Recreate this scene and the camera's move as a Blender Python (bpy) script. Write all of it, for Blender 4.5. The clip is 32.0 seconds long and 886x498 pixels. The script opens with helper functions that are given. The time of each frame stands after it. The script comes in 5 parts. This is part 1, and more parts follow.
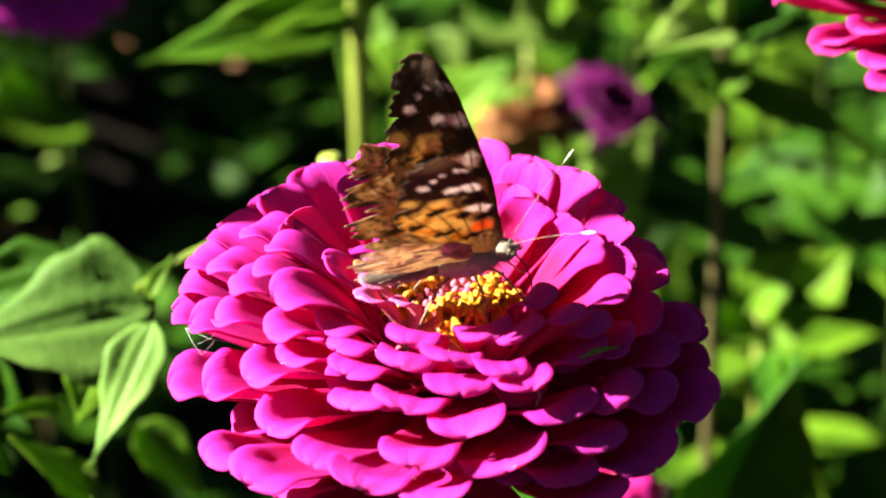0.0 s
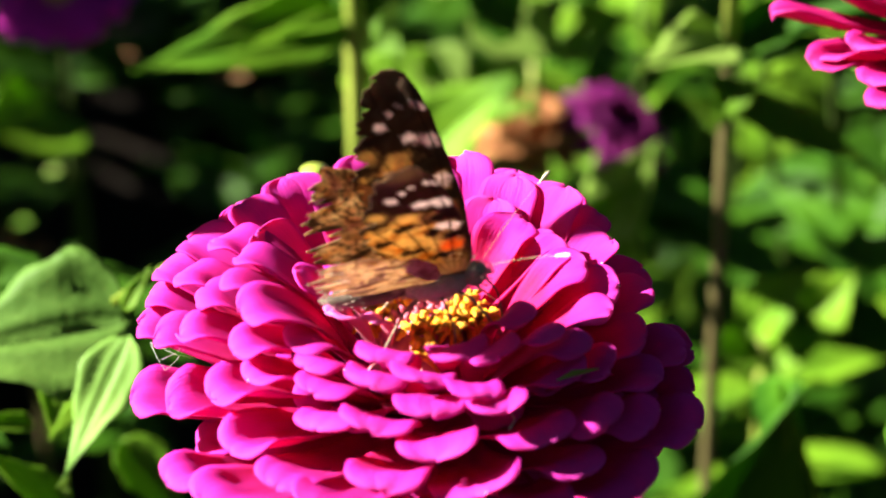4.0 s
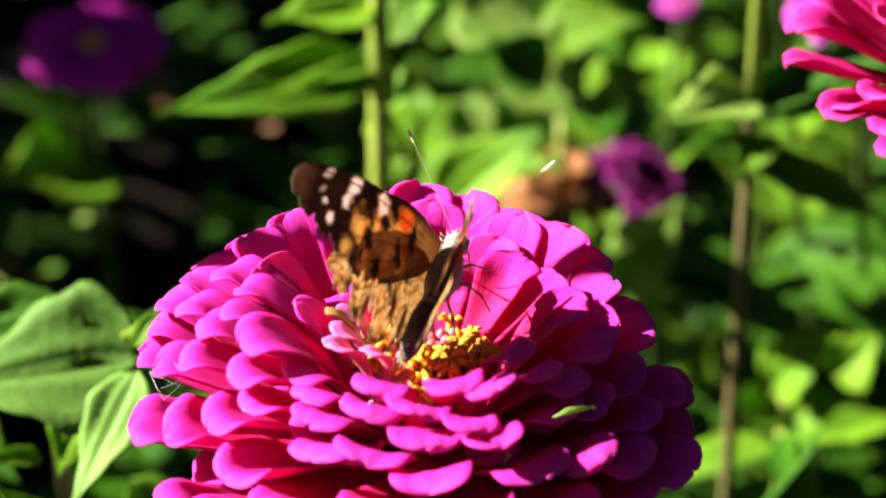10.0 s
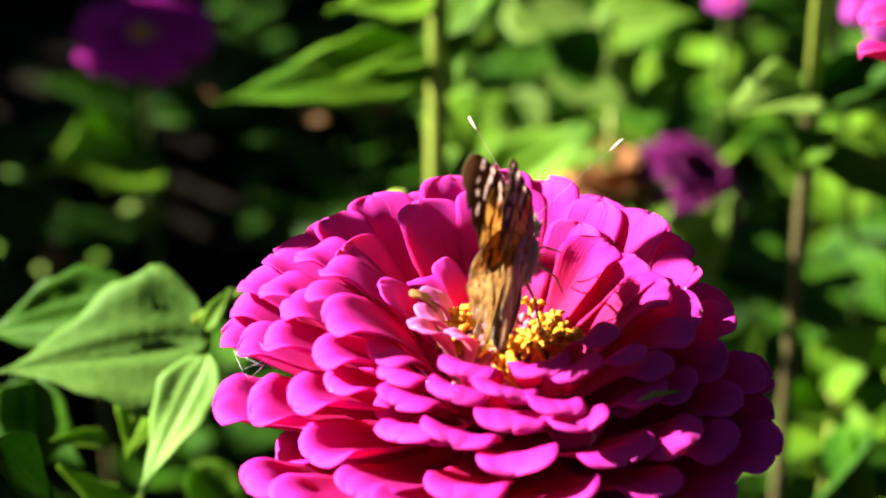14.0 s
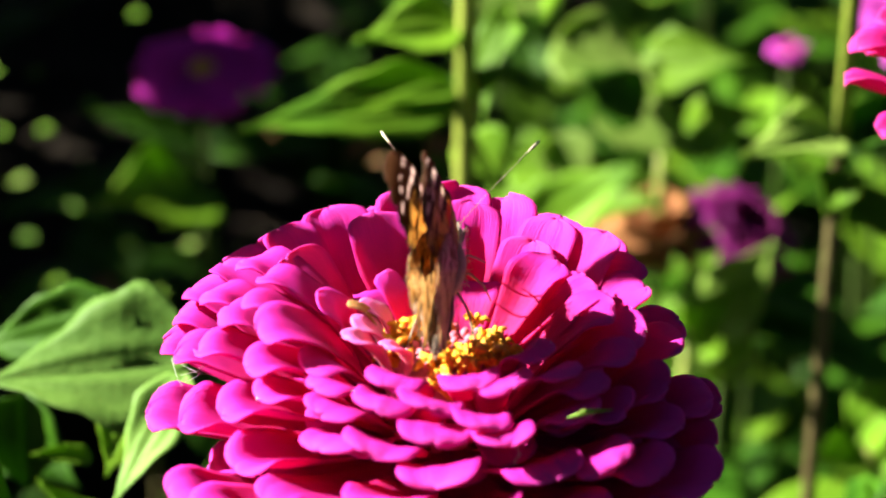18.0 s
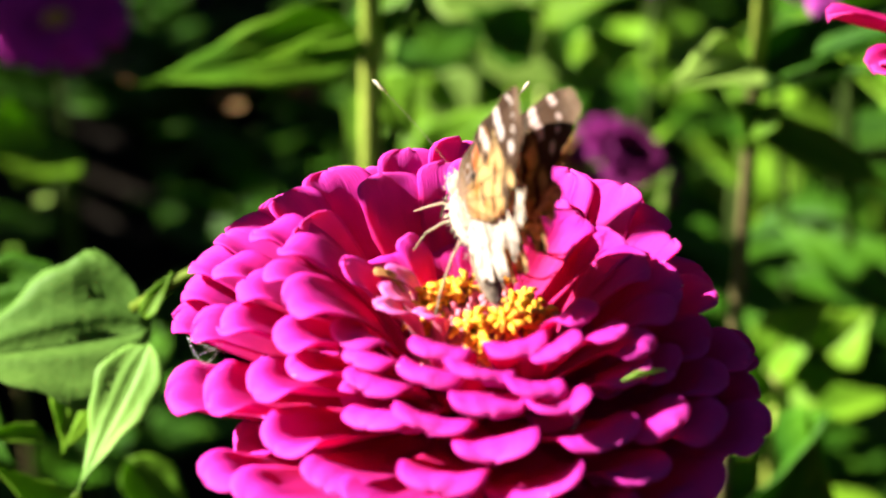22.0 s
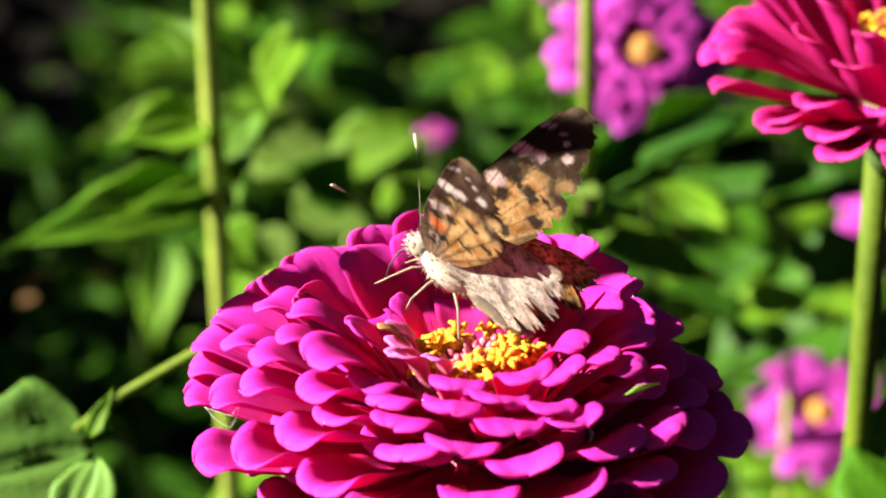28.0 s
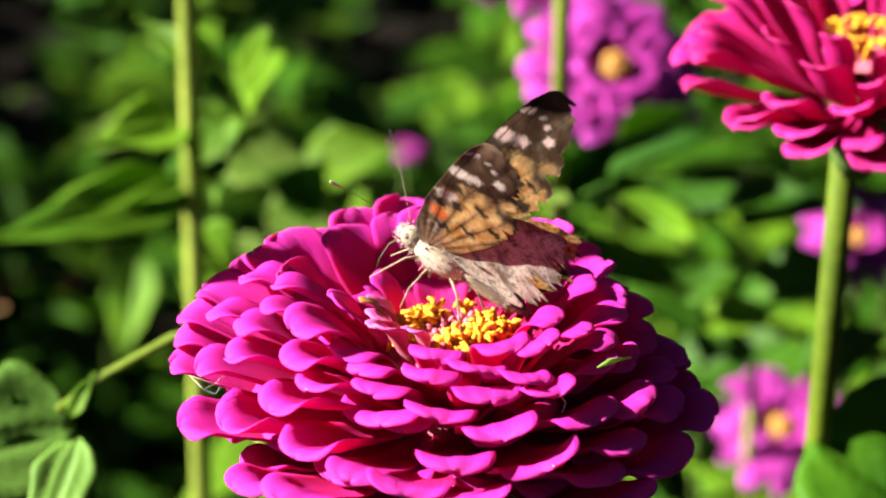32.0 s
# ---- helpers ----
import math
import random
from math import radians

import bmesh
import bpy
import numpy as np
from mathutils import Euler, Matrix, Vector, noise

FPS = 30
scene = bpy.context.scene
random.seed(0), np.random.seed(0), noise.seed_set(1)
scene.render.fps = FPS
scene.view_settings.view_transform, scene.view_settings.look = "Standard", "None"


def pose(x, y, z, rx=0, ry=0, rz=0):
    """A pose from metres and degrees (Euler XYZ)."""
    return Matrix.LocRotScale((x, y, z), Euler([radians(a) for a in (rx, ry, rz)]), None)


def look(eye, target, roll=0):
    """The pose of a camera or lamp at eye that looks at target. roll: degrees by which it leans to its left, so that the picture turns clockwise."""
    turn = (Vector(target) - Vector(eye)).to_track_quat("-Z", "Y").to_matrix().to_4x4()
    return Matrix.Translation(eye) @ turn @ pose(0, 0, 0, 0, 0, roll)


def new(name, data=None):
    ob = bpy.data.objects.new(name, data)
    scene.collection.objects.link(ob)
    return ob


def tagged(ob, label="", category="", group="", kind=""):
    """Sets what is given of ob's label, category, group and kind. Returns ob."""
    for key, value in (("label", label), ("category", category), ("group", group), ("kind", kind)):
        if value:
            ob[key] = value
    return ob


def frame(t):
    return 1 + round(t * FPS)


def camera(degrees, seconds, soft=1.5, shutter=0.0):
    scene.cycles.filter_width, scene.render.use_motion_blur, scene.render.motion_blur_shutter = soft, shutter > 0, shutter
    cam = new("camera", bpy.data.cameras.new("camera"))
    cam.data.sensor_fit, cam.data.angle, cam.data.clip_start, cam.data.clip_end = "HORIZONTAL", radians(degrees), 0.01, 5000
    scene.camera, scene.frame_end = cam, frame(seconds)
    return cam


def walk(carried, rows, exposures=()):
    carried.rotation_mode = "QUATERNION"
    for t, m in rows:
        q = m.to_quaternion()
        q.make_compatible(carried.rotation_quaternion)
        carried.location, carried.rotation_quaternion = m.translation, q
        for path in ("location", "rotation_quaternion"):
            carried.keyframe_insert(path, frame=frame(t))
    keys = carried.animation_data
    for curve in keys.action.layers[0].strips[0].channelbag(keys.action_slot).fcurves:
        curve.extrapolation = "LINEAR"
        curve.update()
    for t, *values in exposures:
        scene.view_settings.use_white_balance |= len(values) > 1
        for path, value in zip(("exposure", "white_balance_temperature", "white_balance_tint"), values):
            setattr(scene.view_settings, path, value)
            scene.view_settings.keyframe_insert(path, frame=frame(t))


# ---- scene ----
cam = camera(22, 32.0, soft=2.0)
cam.data.dof.use_dof = True
cam.data.dof.focus_distance = 0.315
cam.data.dof.aperture_fstop = 20
PATH = [
    (0, -0.0009, -0.2588, 0.7736, 0.01, -32.73, -1.42),
    (0.5, -0.0008, -0.2592, 0.7729, -0.15, -32.64, -1.05),
    (1, -0.0002, -0.2576, 0.7737, -0.30, -32.76, -0.78),
    (1.5, -0.0011, -0.2578, 0.7715, -0.47, -32.20, -0.23),
    (2, -0.0036, -0.2568, 0.7703, -0.39, -32.40, -0.12),
    (2.5, -0.0018, -0.2551, 0.7711, -0.09, -32.63, -1.03),
    (4.5, 0.0051, -0.2449, 0.7631, 0.63, -32.19, -0.63),
    (5, 0.0036, -0.2392, 0.7585, 0.48, -32.45, -0.43),
    (5.5, 0.0029, -0.2349, 0.7555, 0.86, -32.91, -1.33),
    (6, 0.0028, -0.2358, 0.7555, 0.95, -32.05, -0.20),
    (6.5, 0.0067, -0.2408, 0.7580, 1.60, -31.86, -1.23),
    (7, 0.0105, -0.2442, 0.7583, 1.62, -31.57, -1.35),
    (7.5, 0.0117, -0.2453, 0.7592, 1.11, -31.51, -0.53),
    (8, 0.0087, -0.2449, 0.7609, 1.22, -31.35, -0.50),
    (8.5, 0.0085, -0.2466, 0.7623, 1.72, -30.73, -0.58),
    (9, 0.0107, -0.2478, 0.7626, 2.04, -30.51, -0.89),
    (9.5, 0.0115, -0.2485, 0.7639, 1.90, -30.83, -0.58),
    (10, 0.0095, -0.2509, 0.7635, 1.64, -30.63, -0.04),
    (10.5, 0.0066, -0.2528, 0.7628, 1.98, -30.63, 0.21),
    (11, 0.0082, -0.2511, 0.7621, 2.24, -30.82, -0.85),
    (11.5, 0.0086, -0.2522, 0.7624, 2.15, -30.87, -0.40),
    (12, 0.0094, -0.2547, 0.7622, 2.13, -30.68, -0.30),
    (12.5, 0.0091, -0.2559, 0.7624, 2.04, -30.36, 0.20),
    (13, 0.0084, -0.2539, 0.7604, 1.95, -30.34, 0.71),
    (13.5, 0.0021, -0.2526, 0.7621, 1.78, -30.45, 1.54),
    (14, 0.0020, -0.2538, 0.7628, 2.42, -30.68, 0.21),
    (14.5, 0.0024, -0.2560, 0.7636, 1.98, -30.54, 0.48),
    (16.5, 0.0212, -0.2494, 0.7530, 4.42, -29.94, -0.22),
    (17, 0.0196, -0.2495, 0.7551, 4.84, -29.79, 0.42),
    (17.5, 0.0231, -0.2502, 0.7544, 5.85, -29.09, -0.20),
    (18, 0.0241, -0.2506, 0.7548, 5.63, -29.21, 0.29),
    (18.5, 0.0219, -0.2513, 0.7546, 5.75, -29.16, 0.37),
    (19, 0.0183, -0.2512, 0.7555, 6.08, -29.34, -0.55),
    (19.5, 0.0174, -0.2518, 0.7574, 5.70, -29.04, -0.03),
    (20, 0.0110, -0.2566, 0.7609, 4.85, -29.41, 0.55),
    (20.5, 0.0019, -0.2595, 0.7603, 3.86, -29.28, 1.41),
    (21, -0.0071, -0.2551, 0.7547, 2.15, -29.97, 1.56),
    (21.5, -0.0052, -0.2471, 0.7528, 0.74, -31.17, 0.58),
    (22, -0.0060, -0.2403, 0.7522, -0.32, -30.87, 0.69),
    (22.5, -0.0063, -0.2416, 0.7547, -0.92, -30.66, 1.16),
    (23, -0.0014, -0.2430, 0.7537, -0.63, -29.74, 0.89),
    (23.5, -0.0065, -0.2419, 0.7515, -1.07, -29.53, 2.35),
    (24, -0.0111, -0.2399, 0.7517, -2.77, -29.87, -0.20),
    (24.5, -0.0162, -0.2528, 0.7490, -4.31, -28.66, -0.28),
    (26.5, -0.0357, -0.2640, 0.7502, -6.58, -26.79, -0.36),
    (27, -0.0409, -0.2647, 0.7461, -7.51, -26.48, -0.16),
    (27.5, -0.0464, -0.2703, 0.7462, -8.99, -25.08, 1.24),
    (28, -0.0457, -0.2687, 0.7459, -8.75, -25.58, -0.82),
    (28.5, -0.0449, -0.2694, 0.7462, -9.09, -25.32, -0.79),
    (29, -0.0458, -0.2725, 0.7450, -9.11, -24.74, -0.18),
    (29.5, -0.0464, -0.2735, 0.7435, -9.25, -24.28, 0.39),
    (30, -0.0478, -0.2753, 0.7459, -9.69, -24.68, 0.43),
    (30.5, -0.0499, -0.2781, 0.7434, -9.99, -24.38, 1.11),
    (31, -0.0513, -0.2794, 0.7406, -9.81, -24.23, 1.28),
    (31.5, -0.0511, -0.2792, 0.7406, -9.69, -24.59, 0.71),
    (32, -0.0501, -0.2815, 0.7431, -9.77, -24.66, 0.61),
]



def carried_pose(x, y, z, yaw, pitch, roll):
    return pose(x, y, z, 90 + pitch, 0, yaw) @ pose(0, 0, 0, 0, 0, roll)


walk(cam, [(t, carried_pose(*p)) for t, *p in PATH], exposures=[(0, 2.58), (14, 2.56), (20, 2.55), (24, 2.42), (28, 2.30), (32, 2.26)])

# ---- world, sun ----
SUN_TO = Vector((-1.0, 0.13, 0.64)).normalized()
world = bpy.data.worlds.new("sky")
scene.world = world
world.use_nodes = True
wn = world.node_tree
sky = wn.nodes.new("ShaderNodeTexSky")
sky.sky_type, sky.sun_disc = "NISHITA", False
sky.sun_elevation = math.asin(SUN_TO.z)
sky.sun_rotation = math.atan2(SUN_TO.x, SUN_TO.y)
wn.links.new(sky.outputs[0], wn.nodes["Background"].inputs[0])
wn.nodes["Background"].inputs[1].default_value = 0.0055
sun_data = bpy.data.lights.new("sun", "SUN")
sun_data.energy, sun_data.angle, sun_data.color = 5.0, radians(0.6), (1.0, 0.93, 0.80)
sun = new("sun", sun_data)
sun.matrix_world = look((-3, 0.4, 3.4), (-3 - SUN_TO.x, 0.4 - SUN_TO.y, 3.4 - SUN_TO.z))


# ---- materials ----
def material(name):
    m = bpy.data.materials.new(name)
    m.use_nodes = True
    nt = m.node_tree
    b = nt.nodes["Principled BSDF"]
    out = nt.nodes["Material Output"]
    return m, nt, b, out


def node(nt, kind, **inputs):
    n = nt.nodes.new(kind)
    for k, v in inputs.items():
        n.inputs[k].default_value = v
    return n


def noise_tex(nt, scale, detail=4.0, coords=None):
    n = node(nt, "ShaderNodeTexNoise", Scale=scale, Detail=detail)
    if coords is None:
        coords = nt.nodes.new("ShaderNodeTexCoord").outputs["Object"]
    nt.links.new(coords, n.inputs["Vector"])
    return n


def ramp(nt, fac, stops):
    r = nt.nodes.new("ShaderNodeValToRGB")
    e = r.color_ramp.elements
    while len(e) < len(stops):
        e.new(0.5)
    for el, (p, c) in zip(e, stops):
        el.position, el.color = p, (*c, 1)
    nt.links.new(fac, r.inputs[0])
    return r


def mix_rgb(nt, fac, a, b, blend="MIX"):
    m = nt.nodes.new("ShaderNodeMix")
    m.data_type, m.blend_type = "RGBA", blend
    for sock, v in ((m.inputs[0], fac), (m.inputs[6], a), (m.inputs[7], b)):
        if isinstance(v, bpy.types.NodeSocket):
            nt.links.new(v, sock)
        elif isinstance(v, (int, float)):
            sock.default_value = v
        else:
            sock.default_value = (*v, 1)
    return m.outputs[2]


def bump(nt, b, height, strength=0.3, dist=0.001):
    n = node(nt, "ShaderNodeBump", Strength=strength, Distance=dist)
    nt.links.new(height, n.inputs["Height"])
    nt.links.new(n.outputs[0], b.inputs["Normal"])
    return n


def thin(nt, b, out, color, amount):
    """Light that comes through a petal, leaf or wing."""
    tr = nt.nodes.new("ShaderNodeBsdfTranslucent")
    if isinstance(color, bpy.types.NodeSocket):
        nt.links.new(color, tr.inputs[0])
    else:
        tr.inputs[0].default_value = (*color, 1)
    mx = nt.nodes.new("ShaderNodeMixShader")
    mx.inputs[0].default_value = amount
    nt.links.new(b.outputs[0], mx.inputs[1])
    nt.links.new(tr.outputs[0], mx.inputs[2])
    nt.links.new(mx.outputs[0], out.inputs[0])


def petal_material(name, lit, deep, through_color, amount=0.35):
    """Ray floret: colour varies along the petal (attribute 'along'), its inner end redder and darkened by painted
    shade; fine lengthwise veins.
    """
    m, nt, b, out = material(name)
    uv = nt.nodes.new("ShaderNodeUVMap")
    uv.uv_map = "along"
    sep = nt.nodes.new("ShaderNodeSeparateXYZ")
    nt.links.new(uv.outputs[0], sep.inputs[0])
    info = nt.nodes.new("ShaderNodeObjectInfo")
    stretch = node(nt, "ShaderNodeMapping")
    stretch.inputs["Scale"].default_value = (26, 2.0, 1)
    nt.links.new(uv.outputs[0], stretch.inputs["Vector"])
    veins = noise_tex(nt, 1.6, 5.0, stretch.outputs[0])
    patch = noise_tex(nt, 160.0, 3.0)
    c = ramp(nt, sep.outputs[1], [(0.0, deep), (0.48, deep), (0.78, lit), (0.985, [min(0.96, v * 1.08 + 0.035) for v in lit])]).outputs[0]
    c = mix_rgb(nt, ramp(nt, veins.outputs[0], [(0.35, (0, 0, 0)), (0.7, (0.45, 0.45, 0.45))]).outputs[0], c, [v * 0.72 for v in lit])
    c = mix_rgb(nt, ramp(nt, patch.outputs[0], [(0.5, (0, 0, 0)), (0.75, (0.3, 0.3, 0.3))]).outputs[0], c, [min(1, v * 1.25 + 0.006) for v in lit])
    hue = node(nt, "ShaderNodeHueSaturation")
    spread = node(nt, "ShaderNodeMapRange")
    spread.inputs["To Min"].default_value, spread.inputs["To Max"].default_value = 0.88, 1.12
    nt.links.new(info.outputs["Random"], spread.inputs["Value"])
    nt.links.new(spread.outputs[0], hue.inputs["Value"])
    nt.links.new(c, hue.inputs["Color"])
    nt.links.new(hue.outputs[0], b.inputs["Base Color"])
    b.inputs["Roughness"].default_value = 0.7
    b.inputs["Specular IOR Level"].default_value = 0.18
    bump(nt, b, veins.outputs[0], 0.4, 0.0005)
    thin(nt, b, out, through_color, amount)
    return m


def leaf_material(name, dark, light, amount=0.35):
    m, nt, b, out = material(name)
    uv = nt.nodes.new("ShaderNodeUVMap")
    uv.uv_map = "along"
    info = nt.nodes.new("ShaderNodeObjectInfo")
    big = noise_tex(nt, 28.0, 4.0)
    fine = noise_tex(nt, 420.0, 4.0)
    wave = nt.nodes.new("ShaderNodeTexWave")
    wave.wave_type, wave.bands_direction = "BANDS", "DIAGONAL"
    wave.inputs["Scale"].default_value, wave.inputs["Distortion"].default_value = 3.4, 2.5
    nt.links.new(uv.outputs[0], wave.inputs["Vector"])
    c = ramp(nt, big.outputs[0], [(0.3, dark), (0.7, light)]).outputs[0]
    c = mix_rgb(nt, ramp(nt, wave.outputs[0], [(0.86, (0, 0, 0)), (0.97, (0.14, 0.14, 0.14))]).outputs[0], c, [v * 1.35 for v in light])
    c = mix_rgb(nt, ramp(nt, fine.outputs[0], [(0.45, (0, 0, 0)), (0.8, (0.35, 0.35, 0.35))]).outputs[0], c, dark)
    hue = node(nt, "ShaderNodeHueSaturation")
    spread = node(nt, "ShaderNodeMapRange")
    spread.inputs["To Min"].default_value, spread.inputs["To Max"].default_value = 0.7, 1.3
    nt.links.new(info.outputs["Random"], spread.inputs["Value"])
    nt.links.new(spread.outputs[0], hue.inputs["Value"])
    nt.links.new(c, hue.inputs["Color"])
    nt.links.new(hue.outputs[0], b.inputs["Base Color"])
    b.inputs["Roughness"].default_value = 0.55
    b.inputs["Specular IOR Level"].default_value = 0.13
    bump(nt, b, fine.outputs[0], 0.3, 0.0008)
    thin(nt, b, out, [v * 1.4 for v in light], amount)
    return m


def plain_material(name, dark, light, scale, rough=0.6, strength=0.4, dist=0.0006, spec=0.4):
    m, nt, b, out = material(name)
    big = noise_tex(nt, scale, 4.0)
    fine = noise_tex(nt, scale * 9, 4.0)
    c = ramp(nt, big.outputs[0], [(0.3, dark), (0.7, light)]).outputs[0]
    c = mix_rgb(nt, ramp(nt, fine.outputs[0], [(0.45, (0, 0, 0)), (0.75, (0.4, 0.4, 0.4))]).outputs[0], c, [v * 0.6 for v in dark])
    nt.links.new(c, b.inputs["Base Color"])
    b.inputs["Roughness"].default_value = rough
    b.inputs["Specular IOR Level"].default_value = spec
    bump(nt, b, fine.outputs[0], strength, dist)
    return m


def attribute_material(name, amount, rough=0.75, grain=2600.0):
    """Scaled wing or furry body: colour laid on the mesh as the attribute 'pattern'."""
    m, nt, b, out = material(name)
    at = nt.nodes.new("ShaderNodeAttribute")
    at.attribute_name = "pattern"
    fine = noise_tex(nt, grain, 3.0)
    mid = noise_tex(nt, grain / 6, 3.0)
    c = mix_rgb(nt, ramp(nt, fine.outputs[0], [(0.4, (0, 0, 0)), (0.7, (0.18, 0.18, 0.18))]).outputs[0], at.outputs[0], (0.10, 0.06, 0.03))
    c = mix_rgb(nt, ramp(nt, mid.outputs[0], [(0.5, (0, 0, 0)), (0.75, (0.12, 0.12, 0.12))]).outputs[0], c, (0.6, 0.5, 0.38))
    nt.links.new(c, b.inputs["Base Color"])
    b.inputs["Roughness"].default_value = rough
    b.inputs["Specular IOR Level"].default_value = 0.3
    bump(nt, b, fine.outputs[0], 0.4, 0.0002)
    if amount:
        thin(nt, b, out, at.outputs[0], amount)
    return m


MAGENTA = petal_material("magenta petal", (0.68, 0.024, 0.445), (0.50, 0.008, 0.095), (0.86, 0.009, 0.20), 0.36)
PALE = petal_material("pale edged petal", (0.86, 0.16, 0.62), (0.70, 0.22, 0.30), (0.95, 0.10, 0.30), 0.3)
CRIMSON = petal_material("crimson petal", (0.60, 0.014, 0.25), (0.40, 0.006, 0.11), (0.74, 0.010, 0.17), 0.32)
ORCHID = petal_material("orchid petal", (0.54, 0.07, 0.50), (0.40, 0.025, 0.30), (0.66, 0.05, 0.45), 0.34)
PURPLE = petal_material("purple petal", (0.62, 0.018, 0.50), (0.44, 0.010, 0.30), (0.66, 0.012, 0.40), 0.36)
# dark version of the purple petal, with the small flower's shade in its colour
SHADED_PURPLE = petal_material("shaded purple petal", (0.20, 0.006, 0.15), (0.12, 0.004, 0.07), (0.30, 0.01, 0.16), 0.25)
DRY = petal_material("dry petal", (0.42, 0.20, 0.07), (0.25, 0.10, 0.04), (0.5, 0.22, 0.08), 0.25)
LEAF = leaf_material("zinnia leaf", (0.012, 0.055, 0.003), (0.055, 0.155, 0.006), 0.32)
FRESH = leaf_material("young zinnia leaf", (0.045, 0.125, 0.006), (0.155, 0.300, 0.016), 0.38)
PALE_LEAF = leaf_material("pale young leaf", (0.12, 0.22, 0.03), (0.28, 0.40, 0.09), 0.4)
BROAD = leaf_material("broad pale leaf", (0.050, 0.130, 0.016), (0.120, 0.225, 0.040), 0.22)
DRY_LEAF = leaf_material("dry leaf", (0.10, 0.055, 0.02), (0.26, 0.15, 0.06), 0.3)
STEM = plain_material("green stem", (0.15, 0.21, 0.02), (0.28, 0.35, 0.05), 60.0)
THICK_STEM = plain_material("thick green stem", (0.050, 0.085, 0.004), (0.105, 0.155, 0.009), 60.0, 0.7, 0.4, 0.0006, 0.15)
# green stem darkened for the background: shade is part of this colour
SHADE_STEM = plain_material("shaded green stem", (0.018, 0.035, 0.004), (0.04, 0.07, 0.010), 60.0, 0.8, 0.4, 0.0006, 0.1)
THREAD = plain_material("silky thread", (0.6, 0.6, 0.58), (0.8, 0.8, 0.78), 900.0)
BROWN_STEM = plain_material("browned stem", (0.065, 0.048, 0.016), (0.11, 0.10, 0.032), 60.0)
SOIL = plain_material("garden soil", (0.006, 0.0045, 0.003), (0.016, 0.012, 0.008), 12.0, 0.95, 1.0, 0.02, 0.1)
LITTER = plain_material("dry leaf litter", (0.07, 0.045, 0.022), (0.22, 0.14, 0.07), 40.0, 0.85)
YELLOW = plain_material("yellow disc floret", (0.66, 0.22, 0.008), (0.88, 0.52, 0.015), 700.0, 0.55)
DISC = plain_material("rose red disc", (0.46, 0.05, 0.12), (0.70, 0.20, 0.26), 500.0, 0.6)
AMBER = plain_material("amber disc", (0.34, 0.13, 0.02), (0.55, 0.28, 0.05), 500.0, 0.6)
SCALE = plain_material("green bract", (0.05, 0.10, 0.02), (0.12, 0.20, 0.05), 200.0)
WING = attribute_material("butterfly wing", 0.64)
FUR = attribute_material("butterfly fur", 0.0, 0.9, 1500.0)
DARK = plain_material("dark chitin", (0.03, 0.02, 0.015), (0.10, 0.07, 0.05), 1500.0, 0.45)
TAN = plain_material("tan leg", (0.18, 0.13, 0.09), (0.32, 0.25, 0.18), 1500.0, 0.6)
CREAM = plain_material("cream antenna tip", (0.7, 0.6, 0.38), (0.85, 0.78, 0.6), 1500.0, 0.5)


# ---- mesh helpers ----
def link_mesh(name, verts, faces, mat, parent=None, uvs=None, label="", smooth=True, colors=None):
    me = bpy.data.meshes.new(name)
    me.from_pydata([tuple(v) for v in verts], [], faces)
    me.materials.append(mat)
    if uvs:
        layer = me.uv_layers.new(name="along")
        idx = np.empty(len(me.loops), dtype=np.int32)
        me.loops.foreach_get("vertex_index", idx)
        layer.data.foreach_set("uv", np.array(uvs, dtype=np.float32)[idx].ravel())
    if colors:
        a = me.color_attributes.new("pattern", "FLOAT_COLOR", "POINT")
        a.data.foreach_set("color", np.array([(*c, 1.0) for c in colors], dtype=np.float32).ravel())
    me.update()
    if smooth:
        me.polygons.foreach_set("use_smooth", [True] * len(me.polygons))
    ob = new(name, me)
    if parent is not None:
        ob.parent = parent
    if label:
        ob["label"] = label
    return ob


def joined(items):
    """Several (verts, faces, uvs) as one."""
    V, F, U = [], [], []
    for v, f, u in items:
        o = len(V)
        V += list(v)
        F += [[i + o for i in q] for q in f]
        U += list(u)
    return V, F, U


def tube(points, radii, sides=8):
    """A closed tapered tube through the points."""
    V, F, U = [], [], []
    pts = [Vector(p) for p in points]
    n = len(pts)
    side = None
    for i, p in enumerate(pts):
        d = (pts[min(i + 1, n - 1)] - pts[max(i - 1, 0)]).normalized()
        if side is None:
            side = d.orthogonal().normalized()
        side = (side - d * side.dot(d)).normalized()
        up = d.cross(side)
        for k in range(sides):
            a = 2 * math.pi * k / sides
            V.append(p + (side * math.cos(a) + up * math.sin(a)) * radii[i])
            U.append((k / sides, i / max(1, n - 1)))
    for i in range(n - 1):
        for k in range(sides):
            a, b = i * sides + k, i * sides + (k + 1) % sides
            F.append([a, b, b + sides, a + sides])
    F.append(list(range(sides))[::-1])
    F.append([(n - 1) * sides + k for k in range(sides)])
    return V, F, U


